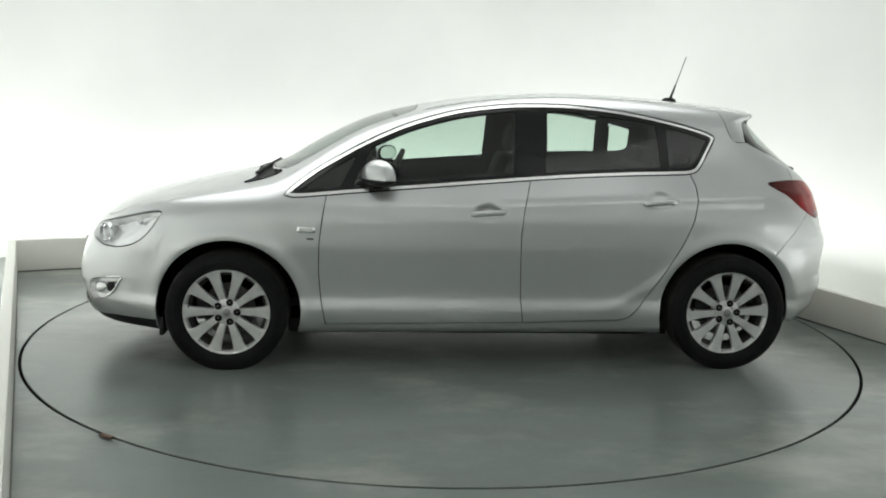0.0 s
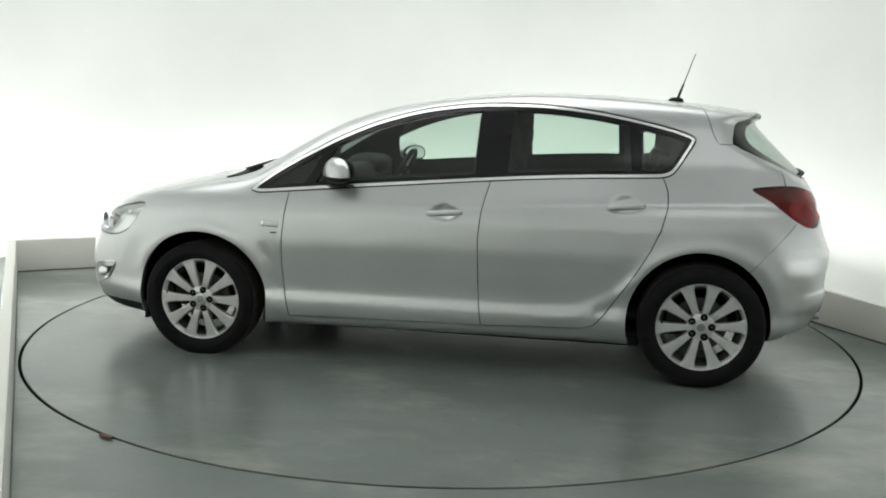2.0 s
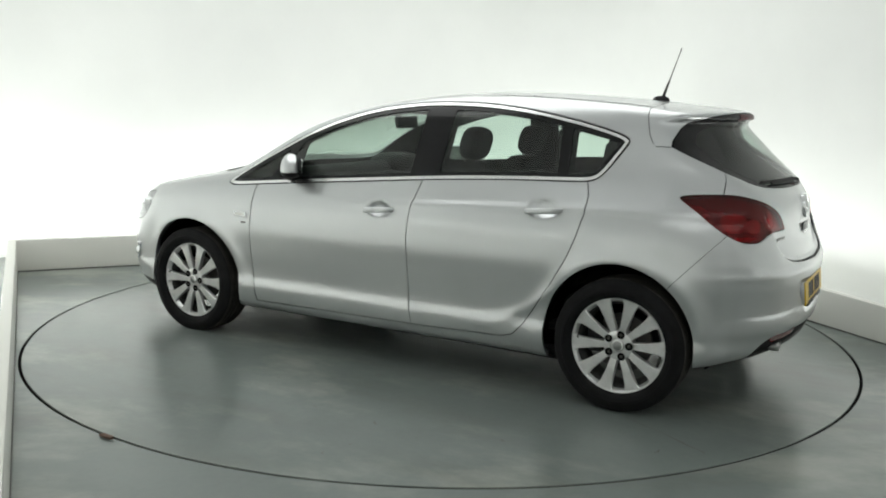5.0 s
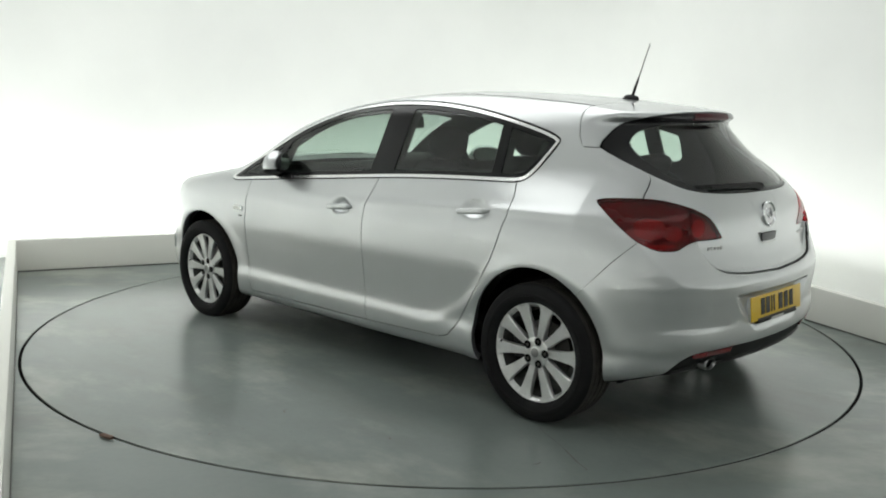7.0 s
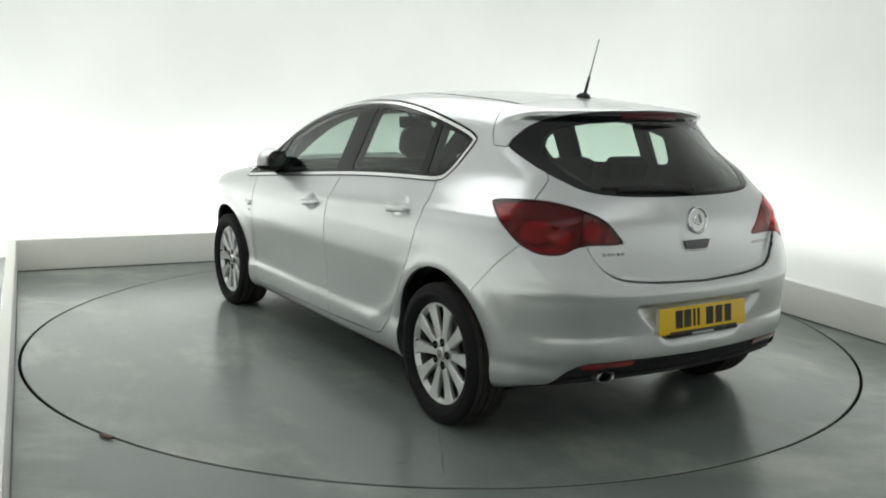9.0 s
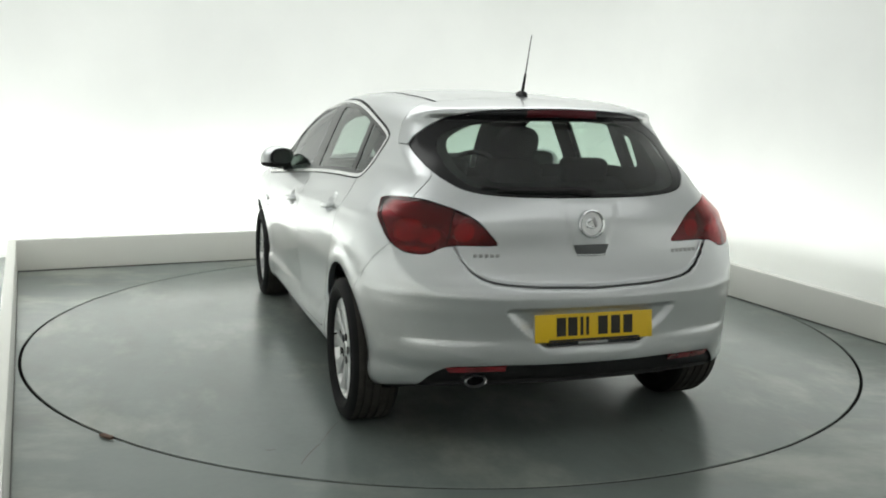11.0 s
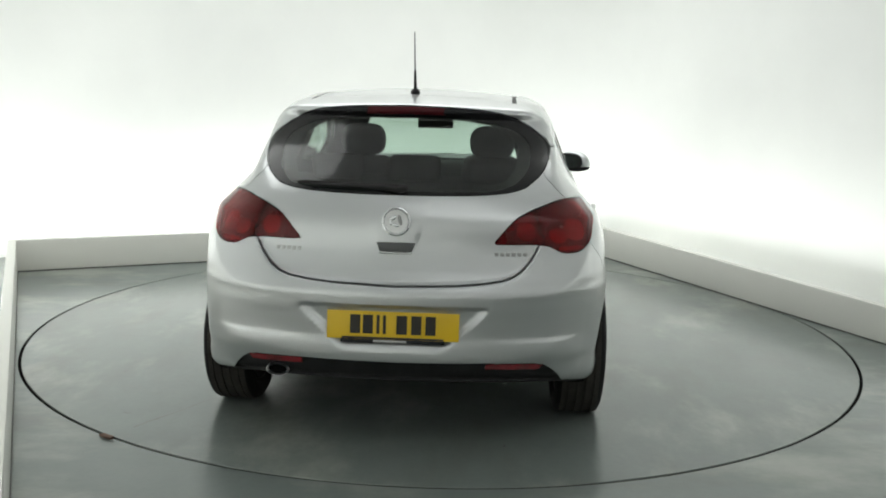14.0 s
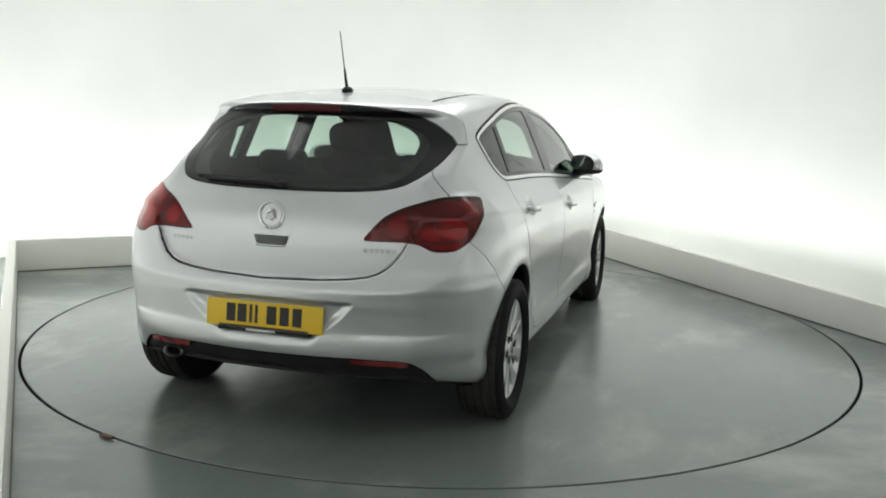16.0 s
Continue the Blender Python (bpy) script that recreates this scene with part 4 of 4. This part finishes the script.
def build_badge(car, gate):
    y0 = surface_x(0, 0.95)
    disc = lathe([(0.0, 0.0), (0.046, 0.0), (0.048, 0.006), (0.052, 0.009), (0.057, 0.007), (0.059, 0.0), (0.059, -0.012), (0.0, -0.012)], 48)
    turn = pose(y0 - 0.004, 0, 0.951, 0, 0, 90) @ pose(0, 0, 0, 8, 0, 0)
    disc.transform(turn)
    badge = part("badge", disc, CHROME, gate, "round chrome badge", 40)
    for u, v, a, b, t in ((0.012, 0.014, 0.016, 0.009, 30), (-0.014, 0.006, 0.008, 0.022, 15), (0.004, -0.014, 0.018, 0.007, -20), (0.022, -0.004, 0.006, 0.014, 10)):
        part("badge_relief", ellipsoid(a, 0.006, b, turn @ pose(u, 0.004, v, 0, t, 0), 2.0, 12), CHROME if u > 0 else GREYMETAL, badge, "", 60)
    part("badge_field", lathe([(0.0, 0.0025), (0.044, 0.0025)], 40, turn), ALLOY, badge, "", 0)
    # grip below it
    x = surface_x(0, 0.85)
    part("gate_grip", prism([(-0.077, 0.869), (0.077, 0.869), (0.066, 0.838), (0.058, 0.832), (-0.058, 0.832), (-0.066, 0.838)], 0.006, pose(x - 0.004, 0, 0, 0, 0, 90) @ pose(0, -0.003, 0), 0.001), GRIPGREY, gate, "grey recessed tailgate grip", 30)
    part("grip_edge", tube([(x - 0.006, 0.064, 0.829), (x - 0.009, 0.0, 0.826), (x - 0.006, -0.064, 0.829)], 0.005, 8), CHROME, gate)
    # lettering in chrome, as plain bars
    for ya, yb, n in ((0.487, 0.378, 5), (-0.385, -0.520, 6)):
        for i in range(n):
            y = ya + (yb - ya) * (i + 0.5) / n
            w = abs(yb - ya) / n * 0.72
            part("letter_bar", box(0.004, w, 0.015, 0.001, pose(surface_x(y, 0.829) - 0.001, y, 0.829)), LETTER, gate, "", 30)


REDBUTTON = material("red_button_plastic", (0.45, 0.02, 0.02), 0.4)
REDSTOP = material("dark_red_stop_lens", (0.06, 0.005, 0.008), 0.35, 0.0, 0.0, 0.2)
REDMID = red_lens("red_bumper_reflector", (0.22, 0.012, 0.018), 0.2)
LETTER = material("satin_grey_metal", (0.42, 0.42, 0.42), 0.3, 1.0)
GRIPGREY = material("grey_grip_plastic", (0.10, 0.105, 0.105), 0.4)


def build_plate(car):
    x = -2.054
    tilt = pose(x, 0, 0.549, 0, 6, 0)
    plate = part("number_plate", box(0.006, 0.52, 0.111, 0.002, tilt), YELLOW, car, "yellow rear number plate with dark bars", 30)
    spots = (-0.148, -0.098, -0.058, -0.033, 0.035, 0.092, 0.148)
    for y, w in zip(spots, (0.040, 0.040, 0.012, 0.012, 0.042, 0.040, 0.040)):
        part("dark_bar", box(0.002, w, 0.074, 0.0, tilt @ pose(-0.0042, -y, 0.004)), PLATEBLACK, plate, "", 0)
    part("plate_backing", box(0.030, 0.514, 0.106, 0.003, tilt @ pose(0.0182, 0, 0)), PAINT, plate, "silver painted backing", 30)
    part("maker_strip", box(0.002, 0.40, 0.008, 0.0, tilt @ pose(-0.0042, 0, -0.05)), PLATEDARK, plate, "", 0)
    part("plate_strip", box(0.02, 0.41, 0.014, 0.003, tilt @ pose(0.004, 0, -0.062)), PLASTIC, plate, "black strip below the plate", 30)
    part("strip_label", box(0.003, 0.13, 0.010, 0.001, tilt @ pose(-0.0075, 0.01, -0.062)), LETTER, plate, "", 30)
    part("plate_light", box(0.02, 0.05, 0.012, 0.003, pose(-2.045, 0.12, 0.62)), CLEAR, plate)


def build_car():
    car = new("car")
    tagged(car, "silver five-door hatchback with alloy wheels on the turntable", "car")
    k = cut_body()
    body = part_from(k, "body", "body", PAINT, car, "", None, 0, 0.03)
    part_from(k, "underbody", "underbody", PLASTIC, car, "black underbody")
    mesh_object("shut_line", *(lambda q: (q[0], q[1]))(k.piece("gap", None, 0.009)), SEAL, car, "black gaps between panels", normals=k.piece("gap", None, 0.009)[2])
    for side, keep in ((1, LEFT), (-1, RIGHT)):
        front = part_from(k, "front_door", "front_door", PAINT, car, "", keep, 0, 0.012)
        rear = part_from(k, "rear_door", "rear_door", PAINT, car, "", keep, 0, 0.012)
        build_handle(0.084, 0.842, -0.104, 0.856, side, front)
        build_handle(-0.842, 0.908, -1.032, 0.925, side, rear)
        trim = part_from(k, "window_trim", "window_trim", TRIM, car, "bright chrome window surround", keep, -0.003, 0.010)
        part_from(k, "window_frame", "window_frame", GLOSSBLACK, car, "black window frame", keep, 0.003, 0.015)
        both = lambda t: (lambda x, y, z: keep(x, y, z) & t(x))
        part_from(k, "window_pane", "glass", GLASS, car, "green tinted glass", both(lambda x: x > 0.68), 0.006)
        part_from(k, "window_pane", "glass", GLASS, front, "green tinted glass", both(lambda x: (x <= 0.68) & (x > -0.24)), 0.006)
        part_from(k, "window_pane", "glass", GLASS, rear, "green tinted glass", both(lambda x: (x <= -0.24) & (x > -0.97)), 0.006)
        part_from(k, "window_pane", "glass", GLASS, car, "green tinted glass", both(lambda x: x <= -0.97), 0.006)
        # tail lamps: red lens over a smoked housing with bright reflectors
        for nm, hot in (("tail_lamp", "lamp_hot"), ("gate_lamp", "gate_hot")):
            lens = part_from(k, nm, (nm, hot, "lamp_smoke") if nm == "tail_lamp" else (nm, hot), REDLENS, car, "smoked red lamp lens", keep, -0.003, 0.012)
            part_from(k, "lamp_housing", nm, REDDARK, lens, "", keep, 0.016)
            if nm == "tail_lamp":
                part_from(k, "smoked_band", "lamp_smoke", REDSMOKE, lens, "", keep, 0.014)
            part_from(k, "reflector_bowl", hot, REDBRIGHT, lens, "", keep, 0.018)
        part_from(k, "bumper_reflector", "reflector", REDMID, car, "red bumper reflector", keep, -0.002, 0.004)
        # headlamp: clear cover over a bright bowl
        lens = part_from(k, "headlamp", "headlamp", CLEAR, car, "clear headlamp with chrome bowl", keep, 0.0, 0.004)
        part_from(k, "lamp_bowl", "headlamp", BOWL, lens, "", keep, 0.05, -0.045)
        lx, lz = 1.99, 0.69
        ly = surface_y(lx, lz) - 0.07
        part("projector", ellipsoid(0.036, 0.036, 0.036, pose(lx, side * ly, lz)), LETTER, lens, "", 60)
        part("projector_ring", lathe([(0.045, -0.01), (0.054, -0.004), (0.054, 0.012), (0.047, 0.016)], 28, pose(lx + 0.02, side * (ly + 0.02), lz, 0, 0, -40 if side > 0 else -140)), CHROME, lens, "", 40)
        part("indicator_bulb", ellipsoid(0.016, 0.016, 0.016, pose(1.80, side * (surface_y(1.80, 0.76) - 0.035), 0.76)), CHROME, lens, "", 60)
        fog = part_from(k, "fog_lamp", "fog_lamp", BOWL, car, "fog lamp in a silvered recess with chrome edge", keep, 0.03, -0.03)
        part("fog_shade", box(0.05, 0.012, 0.05, 0.01, pose(1.985, side * (surface_y(1.985, 0.40) - 0.026), 0.40, 0, 0, -32 * side)), PLASTIC, fog, "", 40)
        part("fog_glass", ellipsoid(0.034, 0.02, 0.032, pose(2.04, side * (surface_y(2.03, 0.385) - 0.03), 0.39)), CHROME, fog, "", 60)
        pts = [(x, side * (surface_y(x, z) + 0.003), z) for x, z in [tuple(FOG_LAMP[i]) for i in range(3, 16)]]
        part("fog_edge", tube(pts, 0.006, 6), CHROME, fog, "", 50)
        build_mirror(side, car)
        # indicator repeater on the wing, with a small mark below it
        rep = part("side_repeater", box(0.095, 0.014, 0.032, 0.006, pose(0.935, side * (surface_y(0.93, 0.75) + 0.001), 0.75, 0, -2)), CHROME, car, "chrome-edged side repeater", 50)
        part("repeater_lens", box(0.07, 0.006, 0.017, 0.003, pose(0.935, side * (surface_y(0.93, 0.75) + 0.008), 0.751, 0, -2)), CLEARWHITE, rep, "", 50)
        part("mark_bar", box(0.036, 0.003, 0.009, 0.001, pose(0.915, side * (surface_y(0.91, 0.705) + 0.001), 0.703)), STEEL, car, "small grey mark", 30)
        # wheels and their wells
        for x, ry in ((1.3425, 0.0), (-1.3425, 0.0)):
            well = lathe([(0.392, 0.0), (0.40, -0.03), (0.40, -0.36), (0.12, -0.37), (0.0, -0.37)], 72, pose(x, side * (0.845 if x > 0 else 0.79), 0.32, 0, 0, 0 if side > 0 else 180))
            for v in [v for v in well.verts if v.co.z < 0.25]:
                well.verts.remove(v)
            part("wheel_arch_liner", well, SLOT, car, "", 50)
        part("mud_flap", box(0.02, 0.16, 0.10, 0.006, pose(1.70, side * 0.78, 0.215)), PLASTIC, car, "", 40)
    first = build_wheel(car)
    places = ((1.350, 1, 0), (-1.3425, 1, 4), (1.350, -1, 30), (-1.3425, -1, 50))
    for i, (x, side, turn) in enumerate(places):
        m = pose(x, side * (0.832 if x > 0 else 0.789), 0.306 if x > 0 else 0.317, 0, 0, 0 if side > 0 else 180) @ pose(0, 0, 0, 0, turn, 0)
        if i == 0:
            first.matrix_basis = m
        else:
            w = copy_thing(first, m)
    # tail
    gate = part_from(k, "tailgate", "tailgate", PAINT, car, "", None, 0, 0.014)
    part_from(k, "rear_window_border", "rear_window", GLOSSBLACK, gate, "black glass border", None, 0, 0.008)
    part_from(k, "rear_window", "rear_glass", REARGLASS, gate, "tinted rear glass", None, 0.001)
    part_from(k, "stop_lamp", "stop_lamp", REDSTOP, gate, "dark red high stop lamp", None, -0.002, 0.006)
    part_from(k, "spoiler", "spoiler", PAINT, gate, "", None, 0, 0.012)
    bumper = part_from(k, "rear_bumper", "rear_bumper", PAINT, car, "", None, 0, 0.012)
    part_from(k, "diffuser", "diffuser", PLASTIC, bumper, "black lower bumper insert", None, 0.012, -0.012)
    build_badge(car, gate)
    build_plate(car)
    # rear wiper
    wp = [(surface_x(y, 1.068 + 0.010 * (y > 0.05)) - 0.014, y, 1.068 + 0.010 * (y > 0.05)) for y in (-0.02, 0.06, 0.15, 0.25, 0.36)]
    wiper = part("rear_wiper", tube(wp, [0.012, 0.011, 0.010, 0.008, 0.006], 8), SEAL, gate, "black rear wiper", 50)
    part("wiper_pivot", ellipsoid(0.02, 0.022, 0.015, pose(surface_x(0, 1.072) - 0.008, -0.015, 1.074)), SEAL, wiper, "", 60)
    part("wiper_blade", tube([(surface_x(y, 1.085) - 0.006, y, 1.085) for y in (0.0, 0.15, 0.3, 0.42)], 0.007, 6), SEAL, wiper)
    # exhaust tip
    aim = pose(-1.988, 0.474, 0.334, 0, 0, 90) @ Matrix.Diagonal((1.12, 1, 0.62, 1))
    ex = lathe([(0.033, -0.02), (0.034, 0.0), (0.038, 0.004), (0.042, 0.0), (0.042, -0.2), (0.034, -0.2)], 32, aim)
    tail = part("exhaust_tip", ex, LETTER, car, "oval chrome exhaust tip", 40)
    # black disc shortly behind the rim, the bore's inner shade as colour
    part("bore_shade", lathe([(0.0, -0.014), (0.0335, -0.014)], 24, aim), SLOT, tail, "", 0)
    part("exhaust_box", box(0.22, 0.5, 0.10, 0.04, pose(-1.68, 0.3, 0.30), 3), PLASTIC, car)
    # glass, roof, front
    part_from(k, "windscreen", "windscreen", SCREENGLASS, car, "tinted windscreen", None, 0.0)
    part_from(k, "hood", "hood", PAINT, car, "", None, 0, 0.012)
    part_from(k, "cowl", "cowl", PLASTIC, car, "black windscreen cowl", None, 0.015, -0.02)
    for keep in (LEFT, RIGHT):
        part_from(k, "roof_strip", "roof_strip", SEAL, car, "black roof channel strip", keep, 0.005, -0.005)
    part_from(k, "grille", "grille", PLASTIC, car, "black grille", None, 0.02, -0.02)
    part_from(k, "lower_grille", "lower_grille", PLASTIC, car, "black lower grille", None, 0.02, -0.02)
    part_from(k, "front_lip", "front_lip", PLASTIC, car, "black lower front edge", None, 0.004, -0.004)
    part("grille_bar", tube([(2.275 - 0.34 * y * y, y, 0.60) for y in (-0.3, -0.15, 0, 0.15, 0.3)], 0.012, 8), CHROME, car, "chrome grille bar")
    for s in (1, -1):
        part("windscreen_wiper", tube([(1.25, s * 0.1 + 0.35, 0.998), (1.215, s * 0.1 + 0.08, 1.026), (1.205, s * 0.1 - 0.2, 1.036)], [0.012, 0.009, 0.006], 8), PLASTIC, car, "black windscreen wiper")
    # aerial
    foot = part("aerial", ellipsoid(0.045, 0.022, 0.026, pose(-1.215, 0, 1.452)), PLASTIC, car, "black roof aerial leaning back", 60)
    part("mast", tube([(-1.222, 0, 1.465), (-1.245, 0, 1.535), (-1.252, 0, 1.556), (-1.253, 0, 1.558), (-1.308, 0, 1.727)], [0.0085, 0.006, 0.0055, 0.003, 0.0022], 8), SEAL, foot)
    part("underbody_tunnel", box(2.1, 1.5, 0.08, 0.02, pose(0, 0, 0.20)), PLASTIC, car)
    # unseen slab, box and beam added below the floor, they block light under the car
    part("light_block_front", box(0.95, 1.15, 0.05, 0.02, pose(1.55, 0, 0.215)), PLASTIC, car, "black slab under the nose that blocks light")
    part("light_block_mid", box(0.55, 1.05, 0.12, 0.04, pose(-0.95, 0, 0.235), 3), PLASTIC, car)
    part("light_block_rear", tube([(-1.20, -0.66, 0.27), (-1.22, 0, 0.25), (-1.20, 0.66, 0.27)], 0.05, 12), PLASTIC, car)
    build_cabin(car)
    return car


CLEARWHITE = material("clear_repeater_plastic", (0.7, 0.7, 0.68), 0.12, 0.0, 0.6)
car = build_car()

# scrap of brown tape on the rim of the turntable's well
scrap = part("tape_scrap", box(0.070, 0.024, 0.010, 0.004, pose(-1.385, -2.062, 0.008, 0, 0, -32)), BROWN, None, "", 50)
tagged(scrap, "scrap of worn brown tape on the floor", "tape")


# ---- what moves ----
def motions():
    ts = [k * 0.5 for k in range(33)]
    walk(turntable, [(t, pose(0, 0, 0, 0, 0, spin(t))) for t in ts])
    walk(car, [(t, pose(0, 0, 0, 0, 0, spin(t)) @ pose(*CAR_OFFSET, 0)) for t in ts])


motions()
